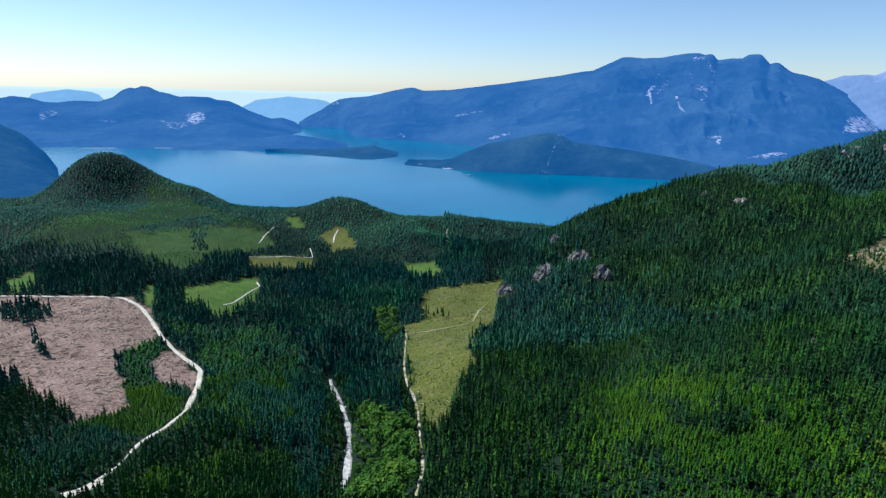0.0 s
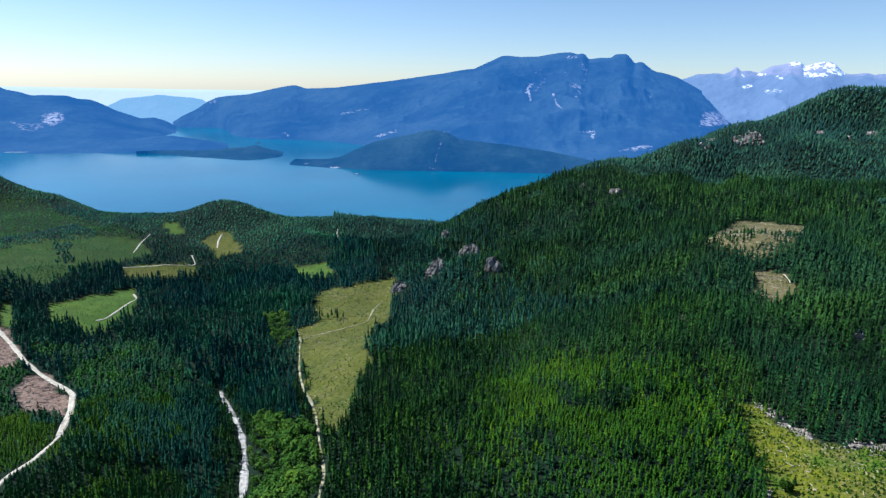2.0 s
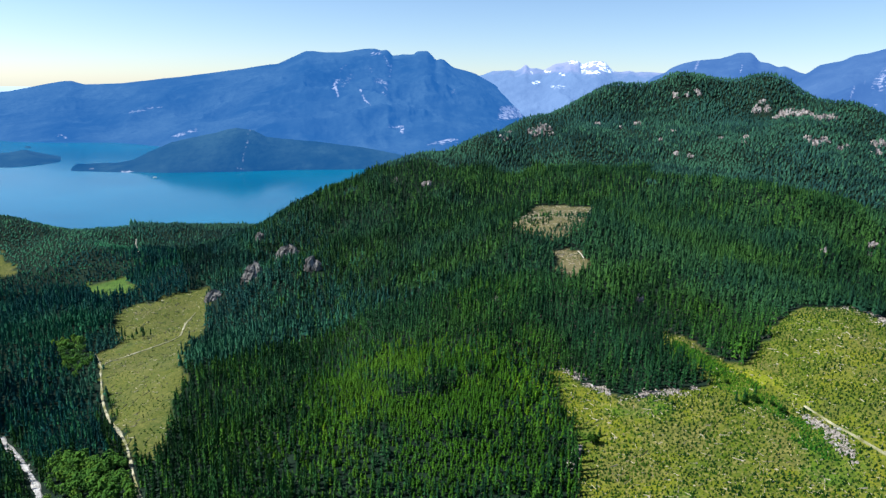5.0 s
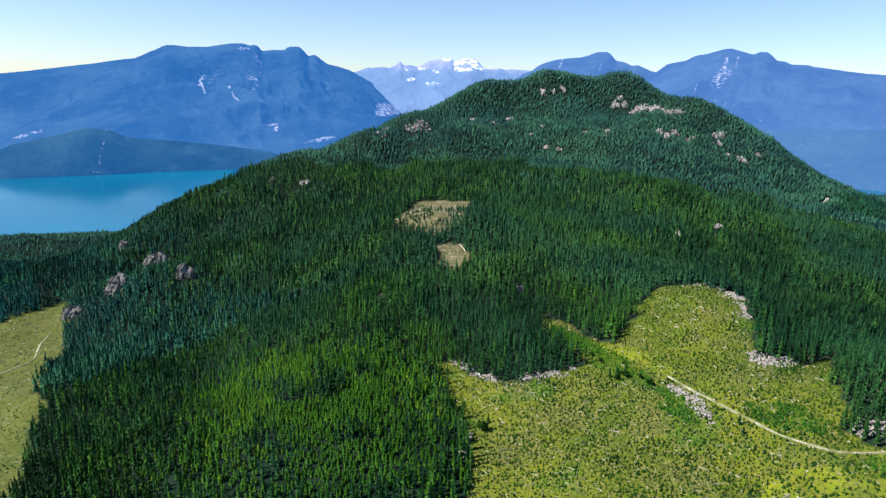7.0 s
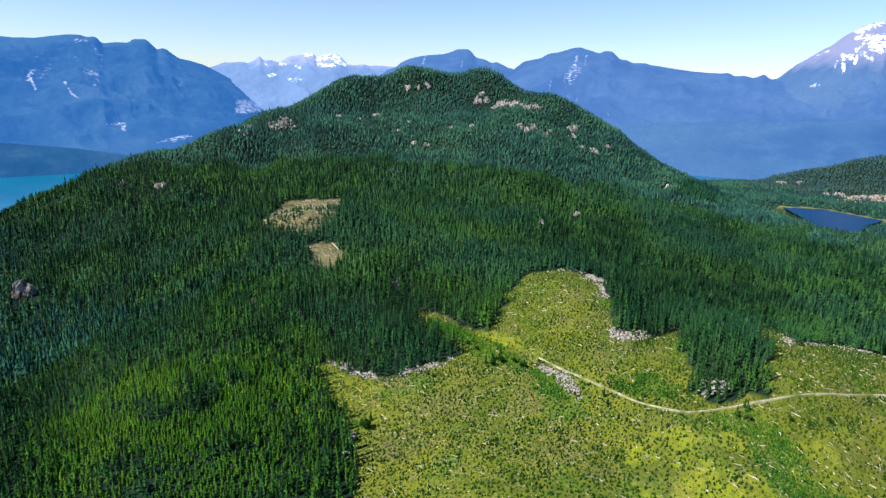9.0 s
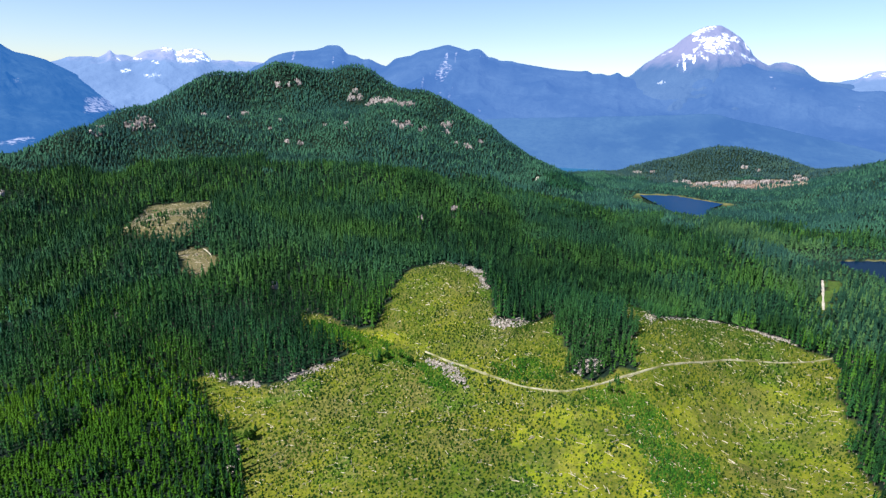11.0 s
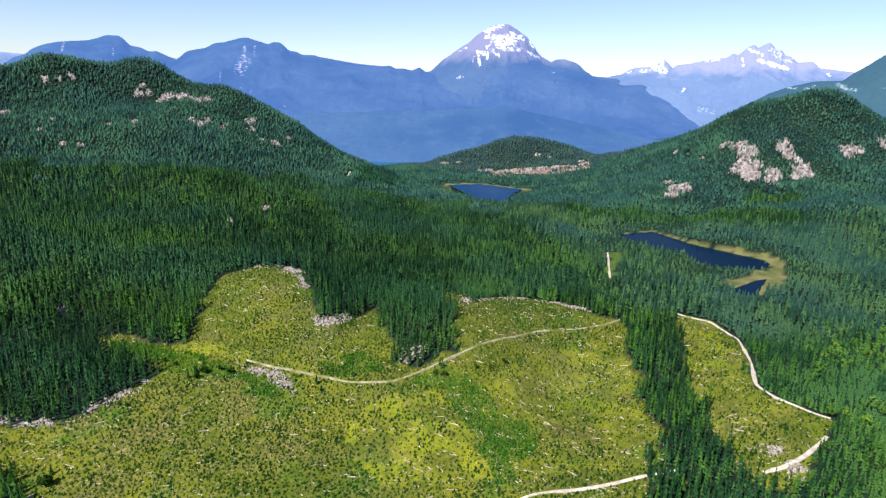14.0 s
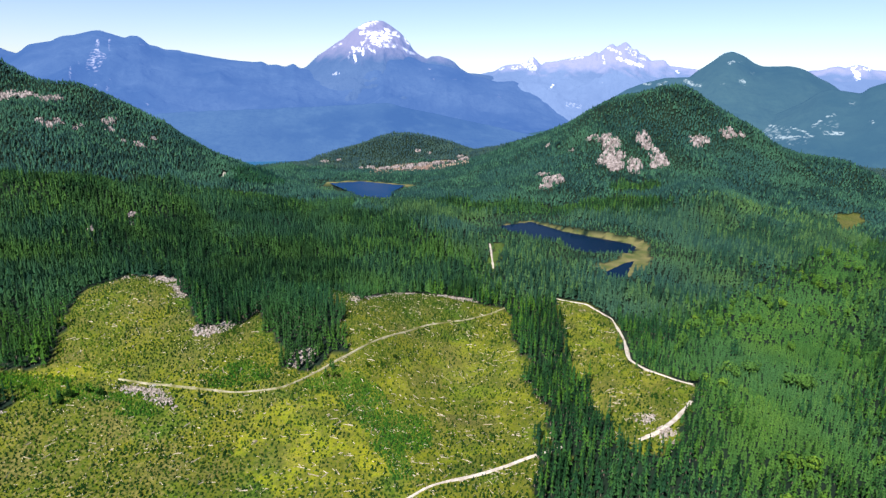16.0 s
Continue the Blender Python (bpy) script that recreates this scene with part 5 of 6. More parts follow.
def build_woods():
    # near to far: distances, spacing, tiers, sides, trunks, height; the young stand is planted closer
    for r0, r1, gap, tiers, sides, trunk, size, planted in ((170, 520, 3.8, 5, 6, True, 1.60, False), (170, 520, 2.4, 3, 6, False, 0.95, True), (520, 1060, 5.2, 3, 6, False, 1.60, False), (520, 1060, 4.2, 2, 5, False, 0.9, True), (1060, 1650, 5.0, 1, 5, False, 1.12, False), (1650, 2400, 7.0, 1, 4, False, 1.1, False)):
        x, y = stand(r0, r1, gap)
        far = r0 >= 900
        jx, jy = x + RNG.normal(0, 14, len(x)), y + RNG.normal(0, 14, len(x))
        leafy = inside(x, y, BROADLEAF, 6) | inside(x, y, BROADLEAF_NORTH, 6)
        leafy |= inside(x, y, PLANTING_EAST, 40) & (fbm(x / 30, y / 30, 3, 91) + 0.5 * RNG.random(len(x)) > 1.06)
        shoots = inside(x, y, GLADE_A, 8) | inside(x, y, HILL_CUT, 6) | inside(x, y, HILL_CUT_LOW)
        west = inside(jx, jy, YOUNG_WEST, 20)
        light = (inside(x, y, MIXED_VALLEY, 15) & (fbm(x / 35, y / 35, 2, 97) + 0.4 * RNG.random(len(x)) > 0.62)) | inside(x, y, CUT_STRIP, 5) | inside(x, y, GLADE_A, 8)
        patchy = fbm(x / 28, y / 28, 3, 99) + 0.15 * (RNG.random(len(x)) - 0.5)
        young = (light | (inside(jx, jy, PLANTING, 45) & (patchy > 0.29)) | (inside(jx, jy, PLANTING_EAST, 40) & (patchy > 0.22)) | west) & ~leafy
        dark = np.zeros(len(x), bool)
        for o in (DOME_CAP, SLOPE_BELT, SADDLE_BELT, GLADE_CLUMP, LOW_BELT, LAKE_STAND):
            dark |= inside(x, y, o, 10)
        young &= ~dark
        row = (inside(jx, jy, VALLEY_STAND, 15) | inside(jx, jy, ROAD_STAND, 15)) & ~dark & ~leafy & ~young
        young |= row
        keep = far | (young == planted) & ~(leafy & planted)
        x, y, leafy, young, shoots, west, dark, row = (v[keep] for v in (x, y, leafy, young, shoots, west, dark, row))
        if r0 < 200 and not planted:
            edge = np.flatnonzero((near_line(x, y, CLEARING + CLEARING[:1]) < 5.0) & ~leafy)
            edge = edge[::max(1, len(edge) // 180)]
            EDGE_TREES.extend(zip(x[edge], y[edge]))
            x, y, leafy, young, shoots, west, dark, row = (np.delete(v, edge) for v in (x, y, leafy, young, shoots, west, dark, row))
        age = fbm(x / 120, y / 120, 3, 61)
        clump = fbm(x / 16, y / 16, 2, 63)
        h = (2.4 + 3.4 * age + 4.6 * clump + 6.0 * (fbm(x / 45, y / 45, 2, 65) - 0.5) + 2.6 * RNG.random(len(x)) ** 1.6) * size
        for line, w in LINES:
            h = np.where(near_line(x, y, line) < 10, h * 0.85, h)
        h = np.where(young & ~row, 4.8 * size + 0.35 * (h - 6.2 * size), h)
        for o in (MARSH, LAKE, MARSH_FAR, LAKE_FAR):
            h = np.where(near_line(x, y, o + o[:1]) < 55, h * 0.62, h)
        h = np.where(near_line(x, y, ROAD_WEST_LOWER) < 14, h * 0.72, h)
        h = np.where(shoots & ~dark, h * 0.4, np.where(west, h * 0.75, h))
        h = np.where((np.hypot(x, y) > 950) & (x < 0), h * 0.52, h)
        h = np.where(RNG.random(len(x)) < (0.07 if r0 >= 520 else 0.04), h * 1.35, h)
        w = (h * 0.14 + gap * (0.60 if planted or far else 0.50)) * (0.8 + 0.5 * RNG.random(len(x)) ** 1.5)
        east = young & ~row & (y < 0) & (x > 0)
        old = (dark | inside(x, y, OLD_WOOD, 18) | inside(x, y, OLD_WOOD_NORTH, 25)) & ~leafy & ~young
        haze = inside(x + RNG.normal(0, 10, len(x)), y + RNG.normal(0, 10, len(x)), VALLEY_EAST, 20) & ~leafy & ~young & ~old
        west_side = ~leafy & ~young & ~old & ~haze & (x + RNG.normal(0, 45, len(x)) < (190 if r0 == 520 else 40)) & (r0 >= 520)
        # farther firs get needle colours with more haze in them
        for sel, name, mats, label, blunt in ((old & (x > 60), "old_forest", [OLD_FIR, BARK], "old dark blue-green firs and cedars on the slope", 0.40), (old & (x <= 60), "old_forest", [OLD_WEST_FIR, BARK], "old dark blue-green firs and cedars on the valley floor", 0.40), (haze, "valley_forest", [VALLEY_FIR, BARK], "green conifers on the damp valley floor, pale haze in their colour", 0.45), (~leafy & ~young & ~old & ~haze & ~west_side, "conifer_forest", [FAR_FIR if r0 >= 1600 else HILL_FIR if far else MID_FIR if r0 >= 520 else FIR, BARK], "dense dark green forest of slender conifers", 0.38), (west_side, "conifer_forest", [WEST_FIR, BARK], "dense forest of slender conifers, blue distance haze in its colour", 0.38), (row, "planted_conifer_stand", [PLANTED_FIR, BARK], "even mid-green conifer plantation on the valley floor", 0.52), (young & ~row & ~east, "young_conifer_stand", [HILL_YOUNG if r0 >= 520 else YOUNG_FIR, BARK], "younger yellow-green conifer plantation on the slope", 0.55), (east, "young_conifer_stand", [EAST_YOUNG, BARK], "younger mid-green conifer plantation on the valley floor", 0.55)):
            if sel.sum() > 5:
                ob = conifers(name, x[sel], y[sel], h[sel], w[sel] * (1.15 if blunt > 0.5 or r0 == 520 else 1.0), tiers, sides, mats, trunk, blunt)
                tagged(ob, label, "forest", kind="stuff")
        if leafy.sum() > 5:
            broadleaves(x[leafy], y[leafy], h[leafy] * 0.75)


def broadleaves(x, y, h):
    """Round-crowned trees: each crown a loose heap of leaf clumps."""
    keep = RNG.random(len(x)) < 0.62
    x, y, h = x[keep], y[keep], h[keep]
    n, m = len(x), 54
    z = height(x, y)
    up = RNG.normal(size=(n, m, 3))
    up /= np.linalg.norm(up, axis=2)[..., None]
    rad = (h * 0.34)[:, None] * (0.6 + 0.5 * RNG.random((n, m)))
    c = np.stack([x, y, z + h * 0.62], -1)[:, None] + up * rad[..., None] * np.array([1, 1, 1.05])
    e1 = np.cross(up, RNG.normal(size=(n, m, 3)))
    e1 /= np.linalg.norm(e1, axis=2)[..., None]
    e2 = np.cross(up, e1)
    s = (h * 0.085)[:, None, None] * (0.6 + 0.8 * RNG.random((n, m, 1)))
    v = np.stack([c + e1 * s, c + e2 * s, c - e1 * s, c - e2 * s, c + up * s * 0.6], 2)
    base = np.arange(n * m)[:, None, None] * 5
    f = (base + np.array([[0, 1, 4], [1, 2, 4], [2, 3, 4], [3, 0, 4]])[None]).reshape(-1, 3)
    ob = link_mesh("broadleaf_grove", v.reshape(-1, 3), f, BROADLEAF_LEAVES, tint=np.repeat(RNG.random(n), m * 5))
    tagged(ob, "bright green broadleaf trees along the stream", "trees", kind="stuff")


build_woods()


# ---- shrubs and slash in the clearings ----
def build_shrubs():
    kinds = (([CLEARING, CLEARING_EAST], 2.0, 1.75, 1, SHRUB_LEAVES, "clearing_shrubs", "low dark green shrubs and seedlings all over the clearing", 2),
             ([MEADOW, GLADE_B, HILL_CUT, HILL_CUT_LOW, EAST_GLADE, LOW_CUT, GLADE_D, GLADE_E], 3.0, 1.1, 2, SHRUB_LEAVES, "clearing_shrubs", "scattered low shrubs on open ground", 1),
             ([FERN_A, FERN_B, FERN_C, FERN_D, FERN_E, FERN_F, FERN_G], 1.3, 1.6, 3, FERN_LEAVES, "fern_thicket", "bright green thickets in damp hollows of the clearing", 2))
    for outlines, gap, size, seed, mat, name, label, tiers in kinds:
        xs, ys = [], []
        for o in outlines:
            ax, ay = zip(*o)
            x, y = scatter(min(ax), max(ax), min(ay), max(ay), gap)
            ok = inside(x, y, o, 6.5)
            xs.append(x[ok]), ys.append(y[ok])
        x, y = np.concatenate(xs), np.concatenate(ys)
        bare = np.zeros(len(x), bool)
        for o in (BRIGHT_A, BRIGHT_B, BRIGHT_C, BRIGHT_D, CLEARING_EAST):
            bare |= inside(x, y, o, 8.0)
        ok = RNG.random(len(x)) < np.where(bare & (seed == 1), 0.5, 1.0) * ((0.25 if seed == 2 else 0.62) + (1.0 if seed == 2 else 1.6) * fbm(x / 18, y / 18, 3, 71 + seed) ** 1.8)
        for line, w in LINES:
            ok &= near_line(x, y, line) > w * 0.5 + 0.6
        x, y = x[ok], y[ok]
        h = size * (0.4 + 0.7 * RNG.random(len(x)) ** 2 + 0.7 * fbm(x / 9, y / 9, 2, 77) ** 2)
        ob = conifers(name, x, y, h, h * 0.75 + 0.5, tiers, 5, [mat])
        tagged(ob, label, "shrubs", kind="stuff")


build_shrubs()


def build_slash(name, outlines, count, length, label, seed):
    """Fallen stems: thin tapered beams lying on the ground at all angles."""
    xs, ys = [], []
    for o in outlines:
        ax, ay = zip(*o)
        n = int(count * (max(ax) - min(ax)) * (max(ay) - min(ay)) / 1e4)
        x, y = RNG.uniform(min(ax), max(ax), n), RNG.uniform(min(ay), max(ay), n)
        ok = inside(x, y, o, 3.0) & (RNG.random(n) < 0.15 + 1.3 * fbm(x / 22, y / 22, 3, seed) ** 2)
        xs.append(x[ok]), ys.append(y[ok])
    x, y = np.concatenate(xs), np.concatenate(ys)
    n = len(x)
    ang, L = RNG.random(n) * 3.1416, length * (0.25 + RNG.random(n) ** 3)
    d = np.stack([np.cos(ang), np.sin(ang)], -1) * L[:, None] * 0.5
    t = 0.08 + 0.16 * RNG.random(n) ** 2
    s = np.stack([-np.sin(ang), np.cos(ang)], -1)
    v = np.zeros((n, 6, 3))
    for e, sign in enumerate((-1, 1)):
        cx, cy = x + sign * d[:, 0], y + sign * d[:, 1]
        z = height(cx, cy) + 0.1
        taper = 1.0 if e == 0 else 0.6
        for j, (a, up) in enumerate(((-1, 0.0), (1, 0.0), (0, 1.9))):
            v[:, e * 3 + j] = np.stack([cx + s[:, 0] * t * a * taper, cy + s[:, 1] * t * a * taper, z + up * t * taper + 0.25 * RNG.random(n) * (j == 2)], -1)
    f = np.array([[0, 1, 2], [3, 5, 4], [0, 2, 5], [0, 5, 3], [1, 4, 5], [1, 5, 2]])
    faces = (np.arange(n)[:, None, None] * 6 + f[None]).reshape(-1, 3)
    ob = link_mesh(name, v.reshape(-1, 3), faces, DEAD_WOOD)
    return tagged(ob, label, "logs", kind="stuff")


build_slash("fallen_stems", [CLEARING, CLEARING_EAST, MEADOW], 520, 4.6, "bleached fallen stems scattered in the grass", 81)
build_slash("stump_chips", [CLEARING], 450, 1.5, "short pale stumps and broken branches in the grass", 85)
build_slash("logging_slash", [CLEARCUT, CLEARCUT_SMALL, HILL_CUT, HILL_CUT_LOW, LOW_CUT], 1700, 5.0, "dense pinkish logging slash on bare ground", 83)


def build_rubble():
    """Heaps of pale broken stems and chips along the edges of the cut."""
    for line, n, spread in ((RUBBLE_A, 1500, 3.4), (RUBBLE_B, 1000, 3.0), (RUBBLE_C, 450, 3.2), (RUBBLE_D, 700, 2.2), (RUBBLE_E, 1100, 2.0), (RUBBLE_F, 1200, 2.6), (RUBBLE_G, 450, 3.2), (RUBBLE_H, 260, 1.4)):
        pts = np.array(line, float)
        k, t = RNG.integers(0, len(pts) - 1, n), RNG.random(n)
        c = pts[k] + (pts[k + 1] - pts[k]) * t[:, None] + RNG.normal(0, spread, (n, 2))
        c = c[fbm(c[:, 0] / 6, c[:, 1] / 6, 2, 33) > 0.48]
        n = len(c)
        ang, L, w = RNG.random(n) * 3.14, 0.4 + 1.4 * RNG.random(n) ** 2, 0.16 + 0.34 * RNG.random(n)
        d, s = np.stack([np.cos(ang), np.sin(ang)], -1), np.stack([-np.sin(ang), np.cos(ang)], -1)
        z = height(c[:, 0], c[:, 1])
        v = np.zeros((n, 5, 3))
        for j, (a, b_) in enumerate(((-1, -1), (1, -0.6), (1, 0.8), (-1, 1))):
            v[:, j, :2] = c + d * (L * a)[:, None] + s * (w * b_)[:, None]
            v[:, j, 2] = z - 0.1 + 0.3 * RNG.random(n)
        v[:, 4, :2] = c
        v[:, 4, 2] = z + 0.35 + 0.6 * RNG.random(n)
        f = np.array([[0, 1, 4], [1, 2, 4], [2, 3, 4], [3, 0, 4]])
        ob = link_mesh("slash_heap", v.reshape(-1, 3), (np.arange(n)[:, None, None] * 5 + f[None]).reshape(-1, 3), CHIPS)
        tagged(ob, "pale pinkish heap of broken stems and stones", "debris", kind="stuff")


build_rubble()


# ---- rock ----
def rock_lump(rng, size):
    bm = bmesh.new()
    bmesh.ops.create_icosphere(bm, subdivisions=2, radius=1.0)
    k = [Vector((rng.uniform(-1, 1), rng.uniform(-1, 1), rng.uniform(-1, 1))).normalized() for _ in range(9)]
    for v in bm.verts:
        for n in k:
            over = v.co.dot(n) - 0.55
            if over > 0:
                v.co -= n * over
        v.co *= 1 + 0.12 * noise.noise(v.co * 2.2 + Vector((rng.random() * 0.01 + size[0], 0, 0)))
        v.co = Vector((v.co.x * size[0], v.co.y * size[1], v.co.z * size[2]))
    return bm


def build_outcrop(x, y, w, h, seed):
    """A bare rock face: craggy ledges standing out of the hillside, ragged at the rim."""
    e = 4.0
    zx = float(height(x + e, y) - height(x - e, y)) / (2 * e)
    zy = float(height(x, y + e) - height(x, y - e)) / (2 * e)
    g = math.hypot(zx, zy) + 1e-6
    ux, uy = zx / g, zy / g
    n, m = max(14, min(44, int(w / 0.9))), max(12, min(34, int(h * 1.7 / 0.9)))
    A, B = np.meshgrid(np.linspace(-0.62, 0.62, n) * w, np.linspace(-1.05, 1.05, m) * h)
    px, py = x - uy * A + ux * B, y + ux * A + uy * B
    rim = 1.15 - (2 * A / w) ** 2 * 0.9 - (B / h) ** 2 * 1.1 + 3.0 * (fbm(px / (0.22 * w + 2), py / (0.22 * w + 2), 4, 400 + seed) - 0.5) + 3.2 * (fbm(A / 2.6, B / 5.0, 2, 450 + seed) - 0.5)
    crag = ridged(A / 3.2 + seed, B / 7.5, 4, 410 + seed)
    tall = min(5.5, 2.2 + 0.35 * h)
    step = B / (1.6 * tall) + 2.2 * fbm(A / 7, B / 12, 3, 430 + seed)
    frac = step - np.floor(step)
    ledge = np.clip(frac / 0.3, 0, 1) - frac
    Z = height(px, py) + np.clip(rim * 2.2, -1.5, 1.6) * 0.8 + np.clip(rim * 2, 0, 1) * (2.0 * crag + tall * ledge - 0.8 + min(0.1 * h, 1.5))
    Z = np.where(rim < -0.1, height(px, py) - 1.2, Z)
    idx = np.arange(m * n).reshape(m, n)
    q = np.stack([idx[:-1, :-1], idx[:-1, 1:], idx[1:, 1:], idx[1:, :-1]], -1).reshape(-1, 4)
    keep = (rim > -0.3).ravel()[q].any(1)
    ob = link_mesh("rock_outcrop", np.stack([px, py, Z], -1).reshape(-1, 3), q[keep], ROCK)
    tagged(ob, "bare pinkish grey granite outcrop among the firs", "rock", "rock outcrops")


for k, (x, y, w, h) in enumerate(OUTCROPS):
    build_outcrop(x, y, max(w, 6), max(h, 4), k)


def build_crag(x, y, w, tall, seed):
    """A steep crag: one broken cliff leaning back into the slope, split by slanting clefts."""
    d = math.hypot(x, y)
    ax, ay, ux, uy = y / d, -x / d, x / d, y / d
    n, m = 72, 34
    idx = np.arange(n * m).reshape(m, n)
    ring = np.roll(idx, -1, 1)
    quads = np.stack([idx[:-1], ring[:-1], ring[1:], idx[1:]], -1).reshape(-1, 4)
    a, v = np.meshgrid(np.linspace(0, 2 * np.pi, n, endpoint=False), np.linspace(0, 1, m))
    ca, sa = np.cos(a), np.sin(a)
    crown = 0.62 + 0.75 * fbm(ca * 1.6 + 4 * seed, sa * 1.6, 3, 460 + seed)
    cleft = ridged(ca * 2.4 + 9 * seed - 1.1 * v, sa * 2.4, 3, 470 + seed)
    ledge = fbm(ca * 2 + 3 * seed, v * 14 + 2.5 * ca, 3, 490 + seed)
    r = (0.78 + 0.50 * cleft + 0.55 * (ledge - 0.5)) * np.interp(v, (0, 0.45, 0.8, 0.93, 1), (1.1, 1.0, 0.86, 0.62, 0.02)) * w * 0.5
    px = ca * r + 0.32 * tall * v
    py = sa * r * 0.6 + 0.42 * tall * v
    z = float(height(x, y)) - 5 + v * crown * (tall + 5)
    ob = link_mesh("rock_crag", np.stack([x + ax * px + ux * py, y + ay * px + uy * py, z], -1).reshape(-1, 3), quads, CRAG_ROCK)
    tagged(ob, "tall grey granite crag standing out of the firs", "rock", "crags")


for k, (x, y, w, tall) in enumerate(CRAGS):
    build_crag(x, y, w, tall, k)


def build_boulders():
    rng = random.Random(5)
    meshes = []
    for k in range(6):
        bm = rock_lump(rng, (1, rng.uniform(0.7, 1), rng.uniform(0.55, 0.8)))
        me = bpy.data.meshes.new("boulder")
        bm.to_mesh(me)
        bm.free()
        me.materials.append(RIVER_STONE)
        meshes.append(me)
    for line, n in ((RUBBLE_A, 40), (RUBBLE_B, 24), (RUBBLE_C, 12), (RUBBLE_D, 20), (RUBBLE_E, 24), (RUBBLE_F, 30), (RUBBLE_G, 10), (STREAM, 70)):
        for _ in range(n):
            k = rng.randrange(len(line) - 1)
            t = rng.random()
            x = line[k][0] + (line[k + 1][0] - line[k][0]) * t + rng.gauss(0, 2.2)
            y = line[k][1] + (line[k + 1][1] - line[k][1]) * t + rng.gauss(0, 2.2)
            s = 0.3 + 1.1 * rng.random() ** 2
            ob = new("boulder", rng.choice(meshes))
            ob.matrix_basis = pose(x, y, float(height(x, y)) + 0.15 * s, 0, 0, rng.uniform(0, 360)) @ Matrix.Scale(s, 4)
            tagged(ob, "pale grey boulder at the edge of the trees", "boulder", "boulders")


build_boulders()


# ---- single trees ----
def build_tree(x, y, h, w, seed, name="fir_tree", label="lone dark green fir in the grassy clearing", bare=0.1):
    rng = random.Random(seed)
    root = new(name)
    z = float(height(x, y))
    root.location = (x, y, z)
    bm = bmesh.new()
    bmesh.ops.create_cone(bm, cap_ends=True, segments=7, radius1=h * 0.022, radius2=h * 0.004, depth=h)
    bmesh.ops.translate(bm, vec=(0, 0, h * 0.5 - 0.2), verts=bm.verts)
    part("trunk", bm, BARK, root)
    bm = bmesh.new()
    for k in range(11):
        f = k / 11
        top, low = h * (1 - (1 - bare) * f), h * (1 - (1 - bare) * min(f + 0.16, 0.98))
        rad, sides, spin = w * 0.5 * (0.18 + 0.82 * f), 11, rng.random() * 6.28
        tip = bm.verts.new((0, 0, top))
        ring = []
        for j in range(sides):
            r = rad * (rng.uniform(0.85, 1.15) if j % 2 else rng.uniform(0.4, 0.6))
            ring.append(bm.verts.new((math.cos(spin + 6.283 * j / sides) * r, math.sin(spin + 6.283 * j / sides) * r, low + rng.uniform(-0.02, 0.02) * h)))
        for j in range(sides):
            bm.faces.new((tip, ring[j], ring[(j + 1) % sides]))
    me = part("crown", bm, FIR, root).data
    me.attributes.new("tint", "FLOAT", "POINT").data.foreach_set("value", np.full(len(me.vertices), rng.random(), np.float32))
    return tagged(root, label, "tree", name.replace("_", " ") + "s")


for k, (x, y) in enumerate(LONE_TREES):
    build_tree(x, y, 5.0 + 3.0 * ((k * 7) % 5) / 5, 3.2, 100 + k)
rng = random.Random(31)
for k, (x, y) in enumerate(LEAVE_TREES):
    build_tree(x + rng.gauss(0, 5), y + rng.gauss(0, 7), rng.uniform(8.0, 17.0), rng.uniform(2.4, 4.4), 200 + k, "spared_fir", "tall thin spared fir standing in the meadow", rng.uniform(0.2, 0.5))


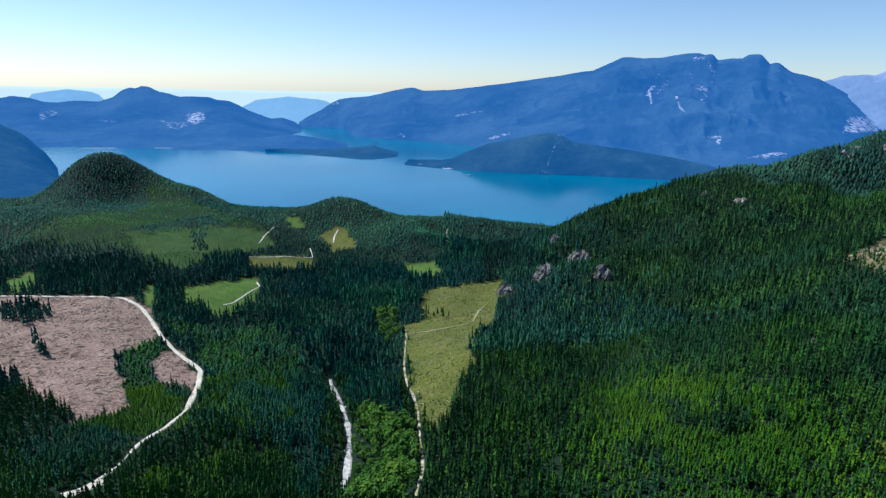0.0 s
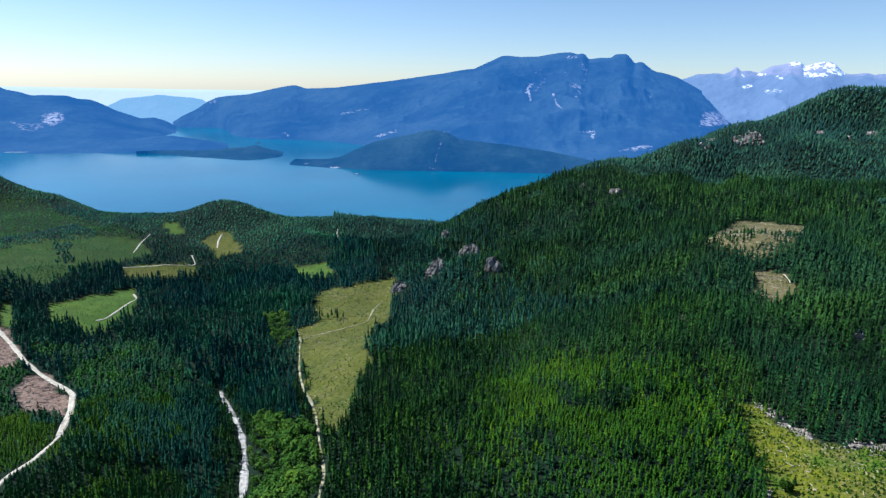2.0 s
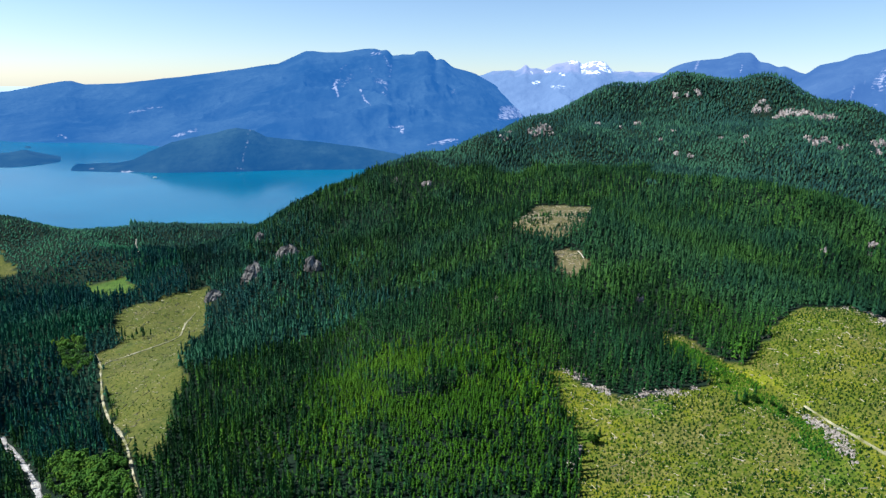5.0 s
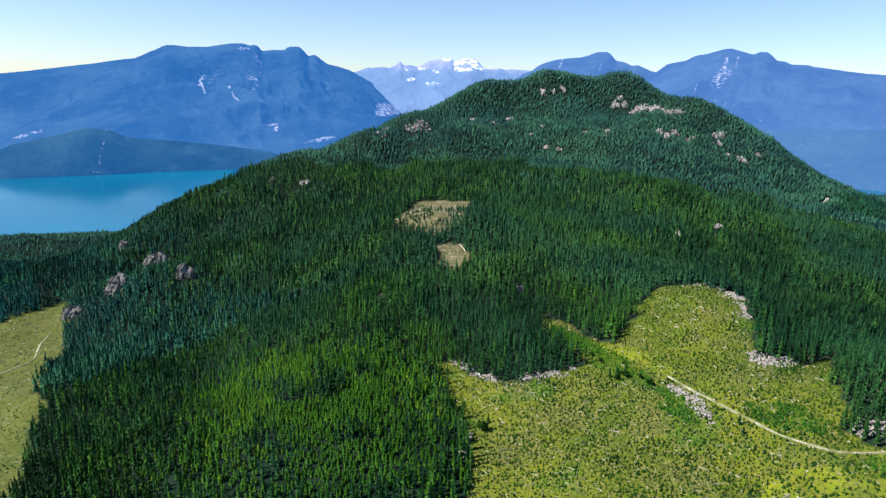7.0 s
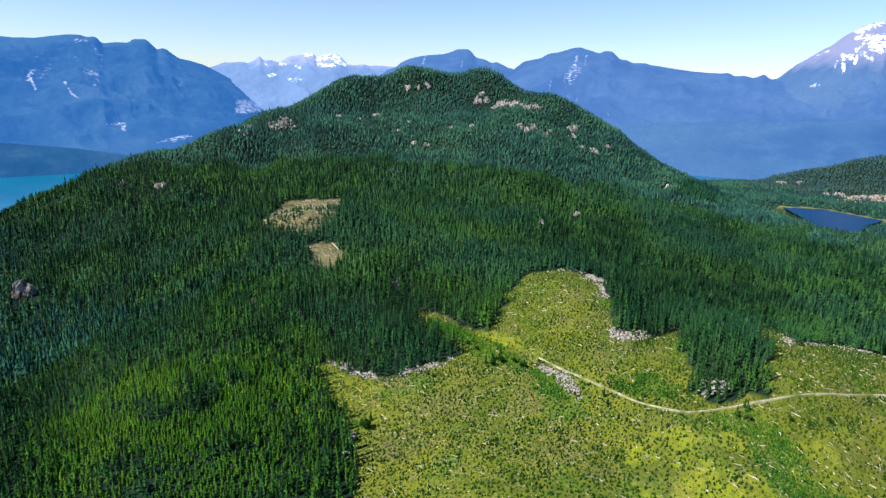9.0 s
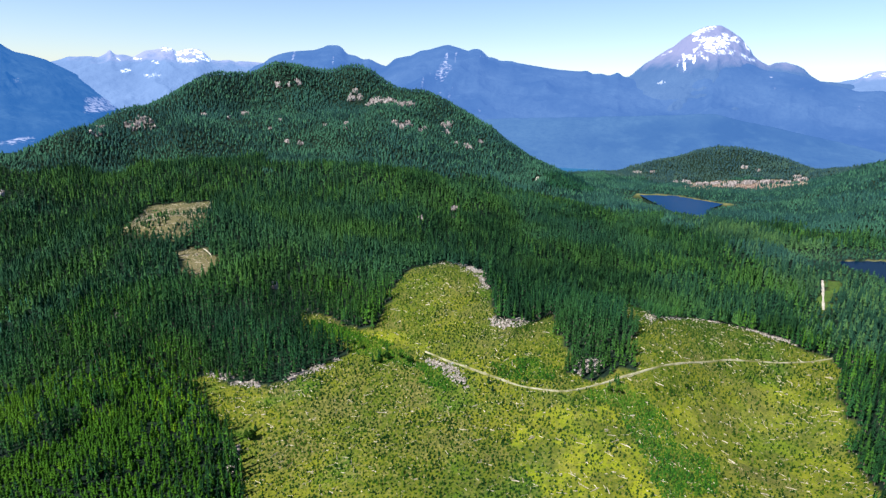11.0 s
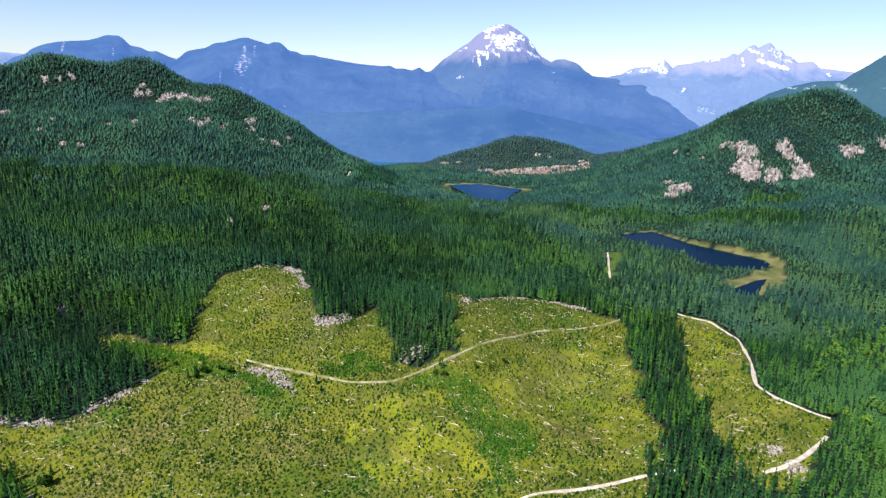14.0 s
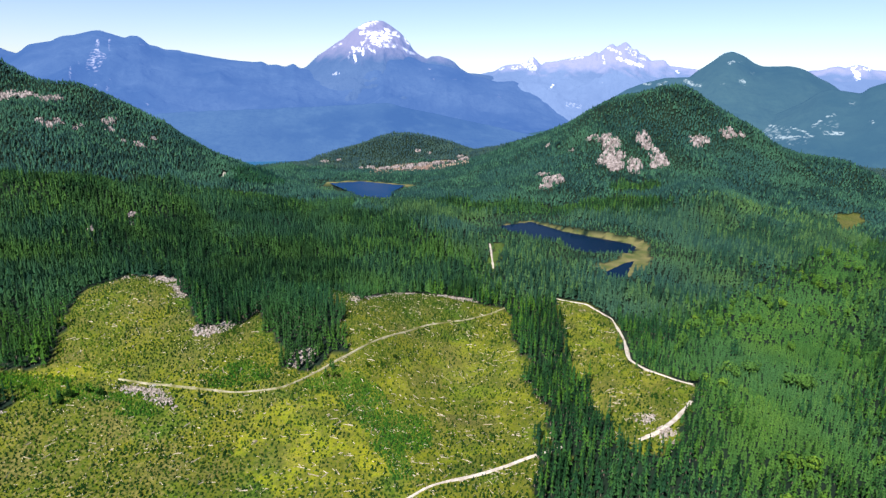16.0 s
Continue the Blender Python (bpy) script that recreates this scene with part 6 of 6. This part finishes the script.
def build_bush(x, y, h, seed):
    """A leafy bush: a forked stem under a loose heap of leaf clumps."""
    rng = np.random.default_rng(seed)
    root = new("bush")
    root.location = (x, y, float(height(x, y)) - 0.1)
    bm = bmesh.new()
    for k in range(4):
        a, lean = k * 1.6 + rng.random(), 0.25 + 0.2 * rng.random()
        axis = Vector((math.cos(a) * lean, math.sin(a) * lean, 1)) * h * 0.55
        lower = [bm.verts.new((math.cos(q) * h * 0.03, math.sin(q) * h * 0.03, 0)) for q in (0, 2.1, 4.2)]
        upper = [bm.verts.new(axis + Vector((math.cos(q), math.sin(q), 0)) * h * 0.01) for q in (0, 2.1, 4.2)]
        for q in range(3):
            bm.faces.new((lower[q], lower[(q + 1) % 3], upper[(q + 1) % 3], upper[q]))
    part("stem", bm, BARK, root)
    m = 420
    up = rng.normal(size=(m, 3))
    up /= np.linalg.norm(up, axis=1)[:, None]
    lobe = rng.normal(size=(7, 3)) * np.array([0.22, 0.22, 0.14]) * h
    c = np.array([0, 0, h * 0.55]) + lobe[rng.integers(0, 7, m)] + up * (h * 0.26 * (0.6 + 0.5 * rng.random((m, 1))))
    c[:, 2] = np.maximum(c[:, 2], 0.12 * h)
    e1 = np.cross(up, rng.normal(size=(m, 3)))
    e1 /= np.linalg.norm(e1, axis=1)[:, None]
    e2 = np.cross(up, e1)
    r = h * 0.075 * (0.6 + 0.8 * rng.random((m, 1)))
    v = np.stack([c + e1 * r, c + e2 * r, c - e1 * r, c - e2 * r, c + up * r * 0.6], 1)
    f = (np.arange(m)[:, None, None] * 5 + np.array([[0, 1, 4], [1, 2, 4], [2, 3, 4], [3, 0, 4]])[None]).reshape(-1, 3)
    link_mesh("crown", v.reshape(-1, 3), f, SHRUB_LEAVES, parent=root, tint=np.repeat(0.2 + 0.6 * rng.random(m), 5))
    tagged(root, "dense dark green bush standing alone in the clearing", "bush", "bushes in the clearing")


for k, (x, y) in enumerate(BUSHES):
    build_bush(x, y, (6.5, 4.5, 5.0, 3.6)[k] if k < 4 else 3.0 + 0.4 * (k % 3), 500 + k)

# firs along the edge of the cut stand singly: six kinds, copied
kinds = [build_tree(EDGE_TREES[k][0], EDGE_TREES[k][1], 9.0 + 0.7 * k, 3.0 + 0.15 * k, 300 + k, "edge_fir", "dark slender fir at the edge of the logged clearing", 0.22) for k in range(6)]
rng = random.Random(77)
for x, y in EDGE_TREES[6:]:
    s = rng.uniform(0.75, 1.15)
    copy_thing(kinds[rng.randrange(6)], pose(x, y, float(height(x, y)), 0, 0, rng.uniform(0, 360)) @ Matrix.Scale(s, 4))


# ---- a boat on the inlet ----
def build_boat(x, y, turn):
    root = new("motor_boat")
    root.matrix_basis = pose(x, y, 0.0, 0, 0, turn)
    bm = bmesh.new()
    rings = []
    for t, w, low in ((-7.0, 2.1, -0.3), (-2.0, 2.3, -0.4), (3.0, 1.9, -0.3), (6.0, 0.9, 0.1), (7.5, 0.1, 0.7)):
        rings.append([bm.verts.new((t, s * w, z)) for s, z in ((-1, 1.5), (-0.7, low), (0.7, low), (1, 1.5))])
    for a, b in zip(rings, rings[1:]):
        for k in range(4):
            bm.faces.new((a[k], a[(k + 1) % 4], b[(k + 1) % 4], b[k]))
    bm.faces.new(rings[0])
    part("hull", bm, BOAT_PAINT, root)
    bm = bmesh.new()
    bmesh.ops.create_cube(bm, size=1.0)
    for v in bm.verts:
        v.co = Vector((v.co.x * 5.0 - (0.8 if v.co.z > 0 and v.co.x > 0 else 0.0), v.co.y * (2.6 if v.co.z > 0 else 3.2), v.co.z * 1.9 + 2.4))
    part("cabin", bm, BOAT_PAINT, root)
    return tagged(root, "small white motor boat under way on the inlet", "boat")


BOAT_PAINT = plain("white_boat_paint", (0.72, 0.72, 0.70), (0.80, 0.80, 0.79), 1.0, 0.4)
build_boat(84, 2143, 190)
